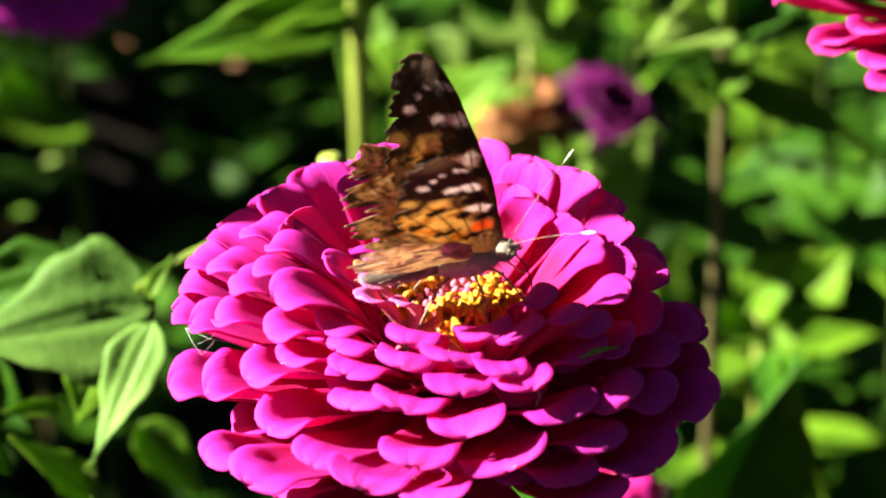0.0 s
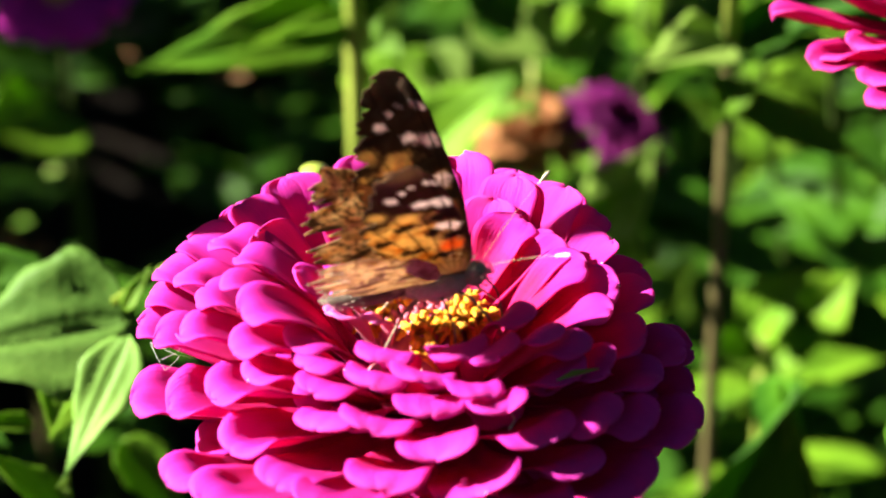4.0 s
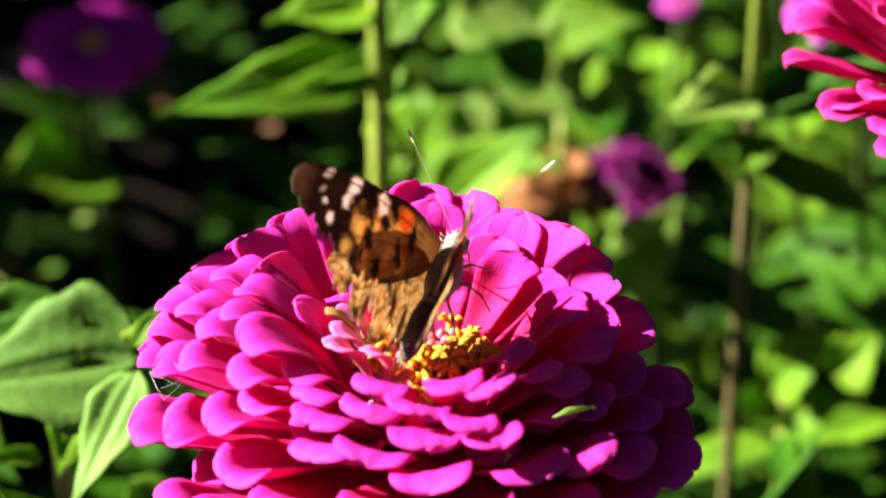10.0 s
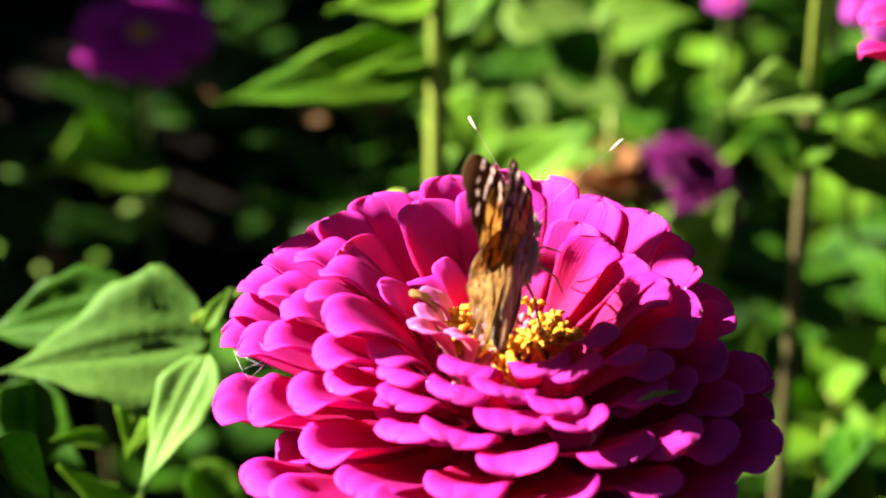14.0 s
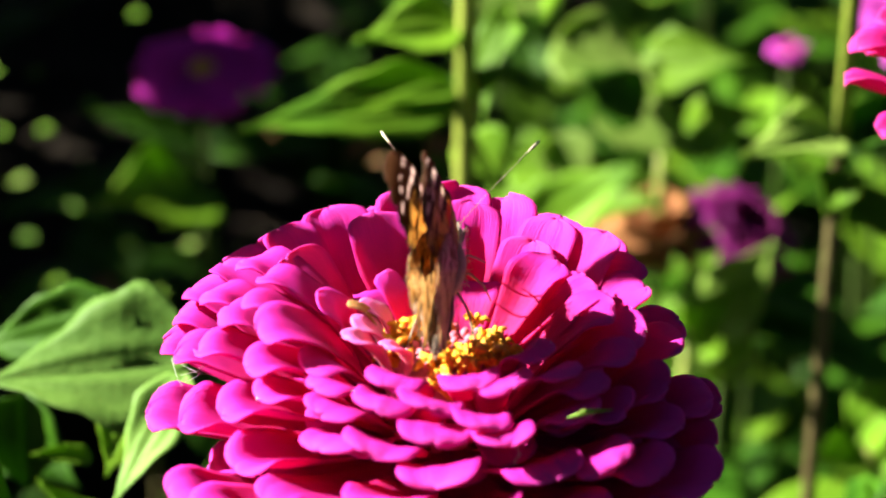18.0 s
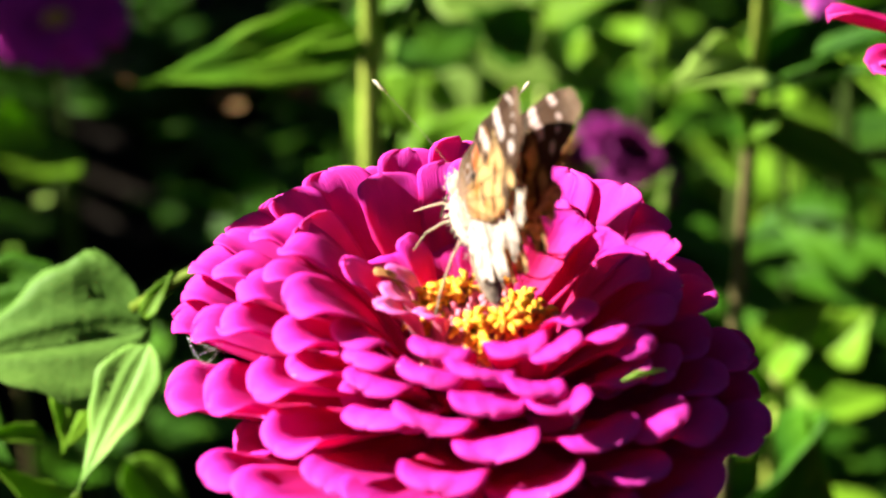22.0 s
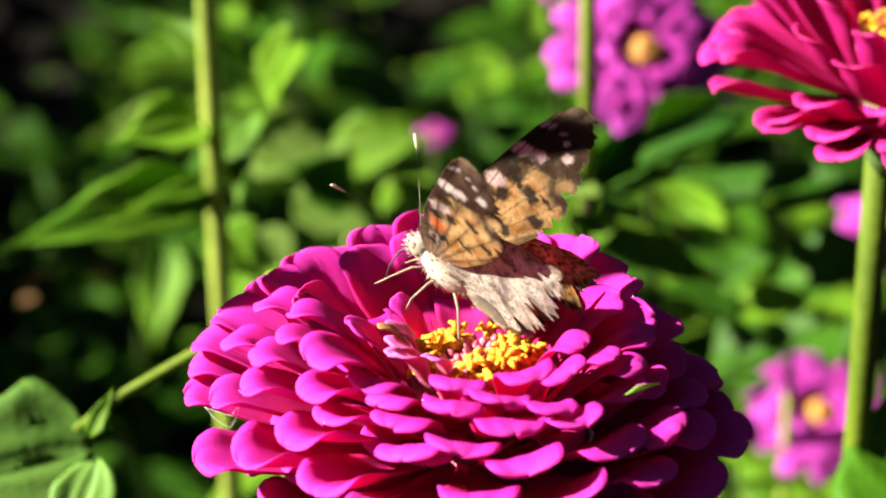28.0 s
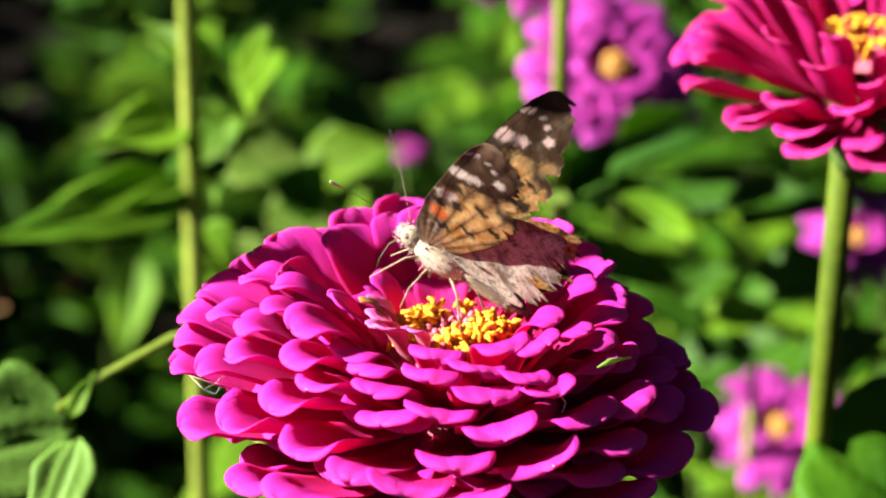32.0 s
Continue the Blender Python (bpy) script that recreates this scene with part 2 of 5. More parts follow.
def sheet(rows, thick):
    """A thin slab: rows of points (each row equally long) as upper face, a lower face thick below, closed at the rim."""
    m, n = len(rows), len(rows[0])
    P = [[Vector(p) for p in r] for r in rows]
    top, bot, U = [], [], []
    for i in range(m):
        for j in range(n):
            du = P[min(i + 1, m - 1)][j] - P[max(i - 1, 0)][j]
            dv = P[i][min(j + 1, n - 1)] - P[i][max(j - 1, 0)]
            nn = dv.cross(du)
            nn = nn.normalized() if nn.length > 1e-12 else Vector((0, 0, 1))
            rim = 0.35 if i in (0, m - 1) or j in (0, n - 1) else 1.0
            top.append(P[i][j] + nn * thick * 0.5 * rim)
            bot.append(P[i][j] - nn * thick * 0.5 * rim)
            U.append((j / (n - 1), i / (m - 1)))
    o = m * n
    F = []
    for i in range(m - 1):
        for j in range(n - 1):
            a, b, c, d = i * n + j, i * n + j + 1, (i + 1) * n + j + 1, (i + 1) * n + j
            F.append([a, b, c, d])
            F.append([d + o, c + o, b + o, a + o])
    rim = [j for j in range(n)] + [i * n + n - 1 for i in range(1, m)] + [(m - 1) * n + j for j in range(n - 2, -1, -1)] + [i * n for i in range(m - 2, 0, -1)]
    for a, b in zip(rim, rim[1:] + rim[:1]):
        F.append([b, a, a + o, b + o])
    return top + bot, F, U + U


def bezier(p, t):
    p = [Vector(q) for q in p]
    while len(p) > 1:
        p = [a.lerp(b, t) for a, b in zip(p, p[1:])]
    return p[0]


def petal_mesh(length_pts, width, cup=0.25, notch=0.06, seed=0, m=16, n=9, tip_roll=0.0, skew=0.0, thick=0.00045):
    """A ray floret along a bezier through local points (x outward, z up): narrow claw, broad rounded tip with a shallow notch,
    a channel along the middle. tip_roll bends the two sides down (+) or up (-) towards the tip."""
    rnd = random.Random(seed)
    w1, w2, w3, warp = rnd.uniform(0, 6), rnd.uniform(0, 6), rnd.uniform(-0.3, 0.3), rnd.uniform(-0.08, 0.08)
    rows = []
    for i in range(m):
        t = i / (m - 1)
        t = 1 - (1 - t) ** 1.35
        c = bezier(length_pts, t)
        d = (bezier(length_pts, min(1, t + 0.01)) - bezier(length_pts, max(0, t - 0.01))).normalized()
        up = Vector((0, 1, 0)).cross(d) * -1
        prof = 0.34 + 0.66 * min(1.0, (t / 0.60)) ** 1.1
        if t > 0.52:
            prof *= math.sqrt(max(0.0, 1 - ((t - 0.52) / 0.484) ** 2.3))
        w = width * 0.5 * prof
        row = []
        for j in range(n):
            s = 2 * j / (n - 1) - 1
            end = t ** 3
            ripple = 0.035 * width * math.sin(26 * t + 2.2 * s + w1) * (0.35 + 0.65 * math.sin(9 * t + w2 + 3 * s)) * t * t
            lift = ripple + cup * width * 0.5 * (s * s) * prof * (1 - 1.15 * end) - tip_roll * width * 0.5 * s * s * end
            lift += 0.022 * width * math.sin(6 * s + w1) * (0.3 + 0.7 * end) + 0.035 * width * math.sin(5 * t + w2 + 2 * s) * t
            lift += warp * width * s * t
            back = notch * width * (math.exp(-((s - w3) / 0.22) ** 2) + 0.5 * math.exp(-((s - w3 - 0.55) / 0.2) ** 2)) * end
            row.append(c + Vector((0, 1, 0)) * (w * s + skew * width * t * t) + up * lift - d * back)
        rows.append(row)
    return sheet(rows, thick)


def leaf_mesh(length, width, droop=0.25, fold=0.25, wave=0.05, seed=0, m=11, n=7, thick=0.0004):
    """An ovate pointed leaf along +x, base at the origin, folded a little along the midrib, the tip drooping."""
    rnd = random.Random(seed)
    a, b, sway = rnd.uniform(0, 6), rnd.uniform(4, 8), rnd.uniform(-0.1, 0.1)
    rows = []
    for i in range(m):
        t = i / (m - 1)
        prof = (math.sin(math.pi * min(1, t ** 0.60)) ** 1.0) * (1 - 0.15 * t) if 0 < t < 1 else 0.02
        prof = max(prof, 0.03)
        row = []
        for j in range(n):
            s = 2 * j / (n - 1) - 1
            x = length * (t - 0.06 * abs(s) * t)
            y = 0.5 * width * s * prof * (1 + 0.06 * abs(s) * math.sin(23 * t + a + s)) + sway * length * t * t
            z = -droop * length * t * t + fold * width * 0.5 * abs(s) * prof - 0.03 * width * (1 - abs(s)) * 0
            z += wave * width * math.sin(b * t + a) * s * abs(s) - 0.075 * width * prof * (math.exp(-(s / 0.13) ** 2) + 0.6 * math.exp(-((abs(s) - 0.5) / 0.14) ** 2))
            row.append((x, y, z))
        rows.append(row)
    return sheet(rows, thick)


def moved(mesh, m):
    v, f, u = mesh
    return [m @ Vector(p) for p in v], f, u


def thing(name, loc, label, category, group="", kind=""):
    ob = new(name)
    ob.empty_display_size = 0.02
    ob.location = loc
    return tagged(ob, label, category, group, kind)


def part(name, mesh, mat, parent, label=""):
    v, f, u = mesh
    return link_mesh(name, v, f, mat, parent, u, label)

# ---- ground ----
def ground_sheet():
    V, F, U = [], [], []
    xs = sorted({*np.linspace(-3, 3, 91).round(4), -400, -60, -15, -6, 6, 15, 60, 400})
    ys = sorted({*np.linspace(-2, 4, 91).round(4), -400, -60, -15, -6, 8, 20, 60, 400})
    for y in ys:
        for x in xs:
            z = 0.0
            if abs(x) < 3.1 and -2.1 < y < 4.1:
                z = 0.035 * noise.noise((x * 5, y * 5, 0)) + 0.018 * noise.noise((x * 17, y * 17, 3)) - 0.03
            V.append((x, y, z))
            U.append((x, y))
    n = len(xs)
    for i in range(len(ys) - 1):
        for j in range(n - 1):
            F.append([i * n + j, i * n + j + 1, (i + 1) * n + j + 1, (i + 1) * n + j])
    return V, F, U


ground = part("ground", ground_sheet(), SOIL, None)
tagged(ground, "dark crumbly garden soil under the flower bed", "soil", kind="structure")


# ---- the zinnia under the butterfly ----
FLOWER = Vector((0.0, 0.002, 0.0))
zinnia = thing("zinnia", FLOWER, "double magenta zinnia in full bloom with a yellow ringed centre", "flower")


def arch_mesh(base, crest, rise, hook, rho, width, cup, roll, notch, seed, m=24, n=13, thick=0.00042):
    """A ray floret in mm: a channelled blade rises from base (out, up) at the slope rise to its crest, where it arches over a radius rho
    and ends hook degrees below level. Strap shaped, with a broad rounded end and lengthwise ridges."""
    rnd = random.Random(seed)
    w1, w2, w3, warp = rnd.uniform(0, 6), rnd.uniform(0, 6), rnd.uniform(-0.35, 0.35), rnd.uniform(-0.06, 0.06)
    side = rnd.uniform(-0.06, 0.06)
    a, h = radians(rise), radians(hook)
    arc = lambda th: Vector((rho * (math.sin(a) - math.sin(th)), 0, rho * (math.cos(th) - math.cos(a))))
    mid = arc((a - h) * 0.5)
    p0 = Vector((crest[0], 0, crest[1])) - mid
    b = Vector((base[0], 0, base[1]))
    ctrl = p0 - Vector((math.cos(a), 0, math.sin(a))) * (p0 - b).length * 0.5
    lip = rho * (a + h)
    blade = [bezier([b, ctrl, p0], i / 30) for i in range(31)]
    run = [0.0]
    for p, q in zip(blade, blade[1:]):
        run.append(run[-1] + (q - p).length)
    total = run[-1] + lip

    def spine(d):
        if d <= run[-1]:
            f = float(np.interp(d, run, range(31))) / 30
            return bezier([b, ctrl, p0], f)
        return p0 + arc(a - (d - run[-1]) / rho)

    round_end = min(0.36 * width, 0.4 * total)
    rows = []
    for i in range(m):
        t = i / (m - 1)
        d = total * (1 - (1 - t) ** 1.45)
        f = d / total
        c = spine(d)
        step = spine(min(total, d + 0.05)) - spine(max(0, d - 0.05))
        way = step.normalized()
        up = Vector((-way.z, 0, way.x))
        prof = 0.42 + 0.58 * min(1.0, f / 0.66) ** 1.25
        left = (d - (total - round_end)) / round_end
        if left > 0:
            prof *= max(0.10, math.sqrt(max(0.0, 1 - min(1.0, left) ** 3.2)))
        bent = min(1.0, max(0.0, (d - run[-1] + 1.2) / (lip + 1.2)))
        bent = bent * bent * (3 - 2 * bent)
        w = width * 0.5 * prof
        row = []
        for j in range(n):
            q = 2 * j / (n - 1) - 1
            lift = cup * w * q * q * (1 - bent) * (0.4 + 0.6 * f) - roll * w * q * q * bent
            lift += 0.009 * width * math.sin(9.5 * q + w1) * (0.25 + 0.75 * f * f) + 0.03 * width * math.sin(4 * f + w2 + 2 * q) * f
            lift += 0.012 * width * math.sin(21 * f + w1 + 3 * q) * f + warp * width * q * f
            back = notch * width * (math.exp(-((q - w3) / 0.2) ** 2) + 0.45 * math.exp(-((q - w3 + 0.6) / 0.18) ** 2)) * bent
            row.append((c + Vector((0, w * q + side * width * f * f, 0)) + up * lift - way * back) * 0.001)
        rows.append(row)
    return sheet(rows, thick)


def place_petal(parent, az, r, z, width, mat, seed, centre=(0, 0, 0.6), base=9.0, zb=None, rise=25, hook=55, rho=2.4, cup=0.35, roll=0.1, lean=0.0, name="petal", label="", notch=0.035):
    """A petal whose rolled tip lies r mm out and z mm above the centre, in the direction az."""
    zb = (-8.5 - 0.30 * (r - 15)) if zb is None else zb
    mesh = arch_mesh((base, zb), (r, z), rise, hook, rho, width, cup, roll, notch, seed)
    m = Matrix.Translation(centre) @ pose(0, 0, 0, 0, 0, az)
    # lean turns the petal about the line through its tip, so that the tip keeps its place
    m = m @ pose(r * 0.001, 0, z * 0.001) @ pose(0, 0, 0, lean, 0, 0) @ pose(-r * 0.001, 0, -z * 0.001)
    mesh = moved(mesh, m)
    UPPER.append(mesh[0][:len(mesh[0]) // 2])
    return part(name, mesh, mat, parent, label)


UPPER = []
# direction, reach, height, width (degrees, mm) and lean of each petal tip, by region
FRONT = [(-106, 18.3, 4.1, 7.6, 0), (-91, 21.5, 3.6, 8.4, -4), (-107, 21.4, 2.6, 8.0, -14), (-75, 17.6, 4.6, 7.6, 10), (-64, 20.0, 4.6, 7.0, 8), (-87, 23.9, 1.0, 9.4, 4), (-69, 25.2, 1.0, 7.8, 8), (-102, 26.6, -0.4, 9.8, -8),
         (-86, 29.0, -1.5, 10.0, 0), (-61, 28.6, -2.8, 10.8, 2), (-119, 25.3, -2.3, 9.2, 10), (-124, 22.1, -0.3, 8.2, 4), (-133, 20.3, 1.1, 7.6, -4), (-144, 18.8, 1.8, 7.8, -6), (-75, 23.2, 2.4, 7.4, -6), (-39, 15.2, 4.5, 5.8, 0),
         (-40, 19.9, 3.4, 6.5, 0), (-34, 22.6, 1.9, 7.5, 0), (-44, 24.2, 0.2, 8.2, 4), (-45, 30.1, -3.0, 9.0, 4)]
LOW = [(-98, 32.4, -4.6, 10.4, 0), (-78, 33.2, -5.0, 11.6, 6), (-109, 35.4, -7.0, 11.2, 0), (-94, 35.8, -7.8, 9.5, 0), (-133, 38.2, -9.8, 10.4, 6), (-143, 38.4, -10.4, 8.0, 0), (-121, 33.0, -7.0, 8.5, 0), (-65, 34.4, -8.4, 9.5, 0),
       (-62, 37.8, -11.0, 11.0, 0), (-46, 36.3, -9.8, 11.5, 0), (-33, 31.9, -6.4, 9.5, 0), (-22, 36.3, -10.2, 11.0, 0), (-55, 32.2, -6.8, 9.0, 0)]
LEFT = [(-145, 26.5, -0.9, 7.4, 0), (-153, 26.1, 1.1, 7.4, 0), (-151, 30.0, -3.8, 9.0, 0), (-160, 34.6, -7.8, 11.0, 0), (-169, 38.6, -9.8, 10.5, 0), (-138, 32.1, -7.6, 9.4, 0),
        (-160, 24.0, 4.8, 8.4, 0), (-170, 31.5, -0.4, 7.4, 0), (171, 38.8, -6.9, 7.8, 0), (178, 28.9, 1.0, 7.4, 0), (164, 38.4, -5.4, 8.4, 0), (-177, 25.9, 4.3, 5.4, 0), (177, 23.8, 6.3, 7.4, 0), (158, 39.0, -3.6, 8.6, 0),
        (149, 38.1, -1.9, 8.8, 0), (162, 29.0, 4.3, 8.8, 0), (-178, 35.0, -4.2, 8.0, 0), (168, 33.0, 0.2, 8.0, 0)]
BACK = [(154, 24.3, 3.6, 10.5, 0), (135, 36.7, -2.0, 9.6, 0), (139, 31.9, 1.2, 8.5, 0), (122, 36.2, -0.6, 10.5, 0), (118, 25.4, 4.0, 9.6, 0), (104, 34.9, 1.6, 10.5, 0), (94, 33.9, 2.6, 9.6, 0), (81, 33.4, 1.3, 10.0, 0),
        (89, 26.4, 4.0, 9.0, 0), (64, 27.4, 3.5, 8.6, 0), (49, 27.4, 3.2, 9.6, 0), (68, 23.6, 1.6, 8.0, 0), (100, 25.4, 3.6, 8.5, 0), (55, 32.4, -0.5, 9.5, 0), (70, 35.4, -1.5, 9.5, 0), (112, 37.9, -3.0, 9.5, 0),
        (145, 39.4, -7.0, 9.0, 0)]
RIGHT = [(24, 19.4, 2.8, 7.6, 0), (26, 26.8, 1.2, 9.4, 0), (3, 23.4, 0.8, 8.4, 0), (13, 29.4, -3.0, 9.6, 0), (40, 29.4, 1.2, 9.0, 0), (2, 32.8, -8.6, 10.8, 0), (-8, 27.6, -3.4, 9.0, 0), (-16, 29.9, -6.4, 9.5, 0),
         (-28, 25.0, -2.0, 8.4, 0), (8, 34.4, -11.4, 9.5, 0), (-12, 22.4, 1.2, 8.0, 0), (10, 20.0, 3.2, 7.4, 0), (28, 32.9, -5.8, 9.5, 0), (-9, 34.4, -11.8, 10.0, 0)]

count = 0
for ring, rise, hook, rho, cup, roll in ((FRONT, 42, 24, 4.0, 0.22, 0.02), (LOW, 36, 28, 4.0, 0.26, 0.0), (LEFT, 22, 30, 2.8, 0.55, 0.02), (BACK, 56, -26, 8.0, 0.26, -0.15), (RIGHT, 42, 0, 5.0, 0.36, -0.1)):
    for az, r, z, w, lean in ring:
        count += 1
        flat = 1.0 if r > 22 else 0.8
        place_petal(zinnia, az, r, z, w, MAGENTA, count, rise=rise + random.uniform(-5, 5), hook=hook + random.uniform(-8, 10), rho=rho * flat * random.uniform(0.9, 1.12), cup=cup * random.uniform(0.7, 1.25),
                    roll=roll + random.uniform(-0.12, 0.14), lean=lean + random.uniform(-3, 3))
for n, r, z, w, zb in ((18, 32, -14.5, 10.0, -19), (16, 26, -10.0, 9.0, -15), (13, 19.5, -5.0, 8.0, -12)):
    for i in range(n):
        az = i * 360 / n + random.uniform(-7, 7)
        count += 1
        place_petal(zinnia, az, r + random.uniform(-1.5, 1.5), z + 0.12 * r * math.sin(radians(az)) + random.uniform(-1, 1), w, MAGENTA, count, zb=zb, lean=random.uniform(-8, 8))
for az, r, z, w in ((180, 15.8, 4.2, 7.4), (140, 11.2, 3.2, 4.0)):
    count += 1
    place_petal(zinnia, az, r, z, w, MAGENTA, count, base=8.0, zb=-6.0, rise=56, hook=-30, rho=8.0, cup=0.3)
for az, r, z, w, lean in ((49, 18.6, 3.2, 7.6, 0), (35, 19.8, 2.4, 4.8, 0)):
    count += 1
    place_petal(zinnia, az, r, z, w, MAGENTA, count, base=8.0, zb=-6.0, rise=40, hook=-10, rho=6.0, cup=0.8, label="cupped inner petal with a pale raised rim")
for az, r, z, w in ((-146, 13.4, 3.4, 5.0), (-166, 11.2, 2.6, 4.4), (172, 10.4, 2.8, 3.4), (-132, 9.6, 2.2, 3.2)):
    count += 1
    place_petal(zinnia, az, r, z, w, PALE, count, base=8.5, zb=-4.0, rise=55, hook=-15, rho=5.0, cup=0.8, label="pale pink half opened inner petal")
count += 1
place_petal(zinnia, -178, 11.8, 4.0, 1.8, DRY, count, base=8.0, zb=-2.0, rise=55, hook=0, rho=3.0, cup=0.8, label="dried brown petal tip")


def disc_mesh(cx, cy, cz, radius, height):
    V, F, U = [], [], []
    R, S = 9, 28
    for i in range(R + 1):
        t = i / R
        for k in range(S):
            a = 2 * math.pi * k / S
            rr = radius * t
            h = height * (1 - t * t) + 0.0007 * noise.noise((40 * t * math.cos(a), 40 * t * math.sin(a), 1)) - (0.0012 * math.exp(-(t / 0.35) ** 2))
            V.append((cx + rr * math.cos(a), cy + rr * math.sin(a), cz + h))
            U.append((t, k / S))
    for i in range(R):
        for k in range(S):
            F.append([i * S + k, (i + 1) * S + k, (i + 1) * S + (k + 1) % S, i * S + (k + 1) % S])
    return V, F, U


def floret_mesh(size, seed):
    """A five lobed tubular disc floret standing on the origin."""
    rnd = random.Random(seed)
    items = [tube([(0, 0, -0.8 * size), (0, 0, 0), (0, 0, 0.7 * size)], [0.16 * size, 0.2 * size, 0.34 * size], 6)]
    for k in range(5):
        a = 2 * math.pi * k / 5 + rnd.uniform(-0.2, 0.2)
        d = Vector((math.cos(a), math.sin(a), 0))
        bend = rnd.uniform(0.6, 1.0)
        items.append(tube([d * 0.2 * size + Vector((0, 0, 0.55 * size)), d * 0.6 * size + Vector((0, 0, 0.95 * size)), d * 1.0 * size + Vector((0, 0, 0.9 * size * bend))],
                          [0.17 * size, 0.22 * size, 0.11 * size], 5))
    return joined(items)


DISC_AT = Vector((-0.0004, -0.0012, 0.5950))
part("disc", disc_mesh(DISC_AT.x, DISC_AT.y, DISC_AT.z, 0.0090, 0.0044), DISC, zinnia, "red brown knobbly flower disc")
part("receptacle", disc_mesh(0, 0, 0.580, 0.016, 0.010), DISC, zinnia, "dark inner base of the flower")
shapes = [part("disc_floret", floret_mesh(0.0023, s), YELLOW, zinnia) for s in range(3)]
# florets open in two crowded groups and a few between
OPEN = [(random.uniform(100, 205), random.uniform(0.0048, 0.0082), 1.0) for _ in range(13)] + [(random.uniform(-112, -8), random.uniform(0.0040, 0.0088), 1.1) for _ in range(15)] + [(random.uniform(0, 95), random.uniform(0.0056, 0.0080), 0.85) for _ in range(7)]
for i, (az, rr, grown) in enumerate(OPEN):
    ob = shapes[i] if i < 3 else new("disc_floret", shapes[i % 3].data)
    ob.parent = zinnia
    d = Vector((math.cos(radians(az)), math.sin(radians(az)), 0))
    out = 14 + 2600 * rr
    ob.matrix_basis = Matrix.Translation(DISC_AT + d * rr + Vector((0, 0, 0.0034 - 0.18 * rr + random.uniform(0, 0.0012)))) @ pose(0, 0, 0, -out * d.y + random.uniform(-14, 14), out * d.x + random.uniform(-14, 14), random.uniform(0, 360)) @ Matrix.Scale(grown, 4)
for i in range(40):
    a, rr = i * 2.39996, 0.0009 * math.sqrt(i)
    q = DISC_AT + Vector((rr * math.cos(a), rr * math.sin(a), 0.0032))
    d = Vector((math.cos(a), math.sin(a), 2.5)).normalized()
    part("bract", tube([q, q + d * 0.0008, q + d * 0.0014], [0.0005, 0.0007, 0.0003], 5), DISC, zinnia)


def calyx(cx, cy, cz, size):
    items = []
    for row, (n, rr, zz) in enumerate(((14, 0.62, -0.55), (14, 0.85, -0.15), (14, 0.95, 0.3))):
        for k in range(n):
            a = 360 * (k + 0.5 * row) / n
            leafy = leaf_mesh(0.7 * size, 0.55 * size, -0.3, 0.2, 0, seed=k, m=5, n=5)
            items.append(moved(leafy, Matrix.Translation((cx, cy, cz + zz * size)) @ pose(0, 0, 0, 0, 0, a) @ pose(rr * size * 0.75, 0, 0, 0, -62, 0)))
    items.append(tube([(cx, cy, cz - 1.0 * size), (cx, cy, cz - 0.6 * size), (cx, cy, cz), (cx, cy, cz + 0.6 * size)], [0.28 * size, 0.5 * size, 0.82 * size, 0.9 * size], 14))
    return joined(items)


part("calyx", calyx(0, 0, 0.573, 0.014), SCALE, zinnia, "green scaly flower base")
part("stem", tube([(0.02, 0.05, -0.05), (0.012, 0.03, 0.2), (0.003, 0.008, 0.42), (0, 0, 0.563)], [0.0042, 0.004, 0.0036, 0.0036], 10), STEM, zinnia, "hairy green flower stem")


# ---- butterfly ----
def spot(x, s, spots, soft=0.25):
    """How far inside one of the ellipses (x, s, rx, rs, turn) a point is: 0 to 1."""
    best = 0.0
    for cx, cs, rx, rs, turn in spots:
        c, n = math.cos(radians(turn)), math.sin(radians(turn))
        dx, ds = x - cx, s - cs
        d = math.hypot((dx * c + ds * n) / rx, (-dx * n + ds * c) / rs)
        best = max(best, min(1.0, max(0.0, (1 + soft - d) / (2 * soft))))
    return best


def blend(a, b, f):
    return tuple(p + (q - p) * f for p, q in zip(a, b))


def fore_edges(s):
    """Leading and trailing edge of the forewing (mm ahead of the hinge line) at s mm of span."""
    lead = np.interp(s, [0, 4, 10, 16, 20, 24, 28, 30.5, 31.5], [3.5, 5.2, 5.4, 4.5, 3.8, 3.1, 1.9, 0.6, -0.8])
    trail = np.interp(s, [0, 3, 8, 13, 16, 21, 24, 27, 29.5, 31.5], [0, -3.5, -7.0, -9.6, -10.0, -8.8, -7.8, -6.8, -6.0, -4.6])
    return lead, trail


def hind_edges(s):
    lead = np.interp(s, [0, 3, 8, 14, 18, 20.5], [1.5, 2.8, 3.2, 0.6, -3.5, -8.0])
    trail = np.interp(s, [0, 1.5, 4, 8, 13, 17, 20.5], [-7, -11.0, -13.6, -15.0, -14.6, -12.4, -9.5])
    return lead, trail


BROWN, BLACK, ORANGE, TANC = (0.072, 0.034, 0.017), (0.016, 0.008, 0.005), (0.60, 0.26, 0.05), (0.78, 0.53, 0.23)
WHITE, RED = (0.82, 0.72, 0.68), (0.72, 0.17, 0.03)
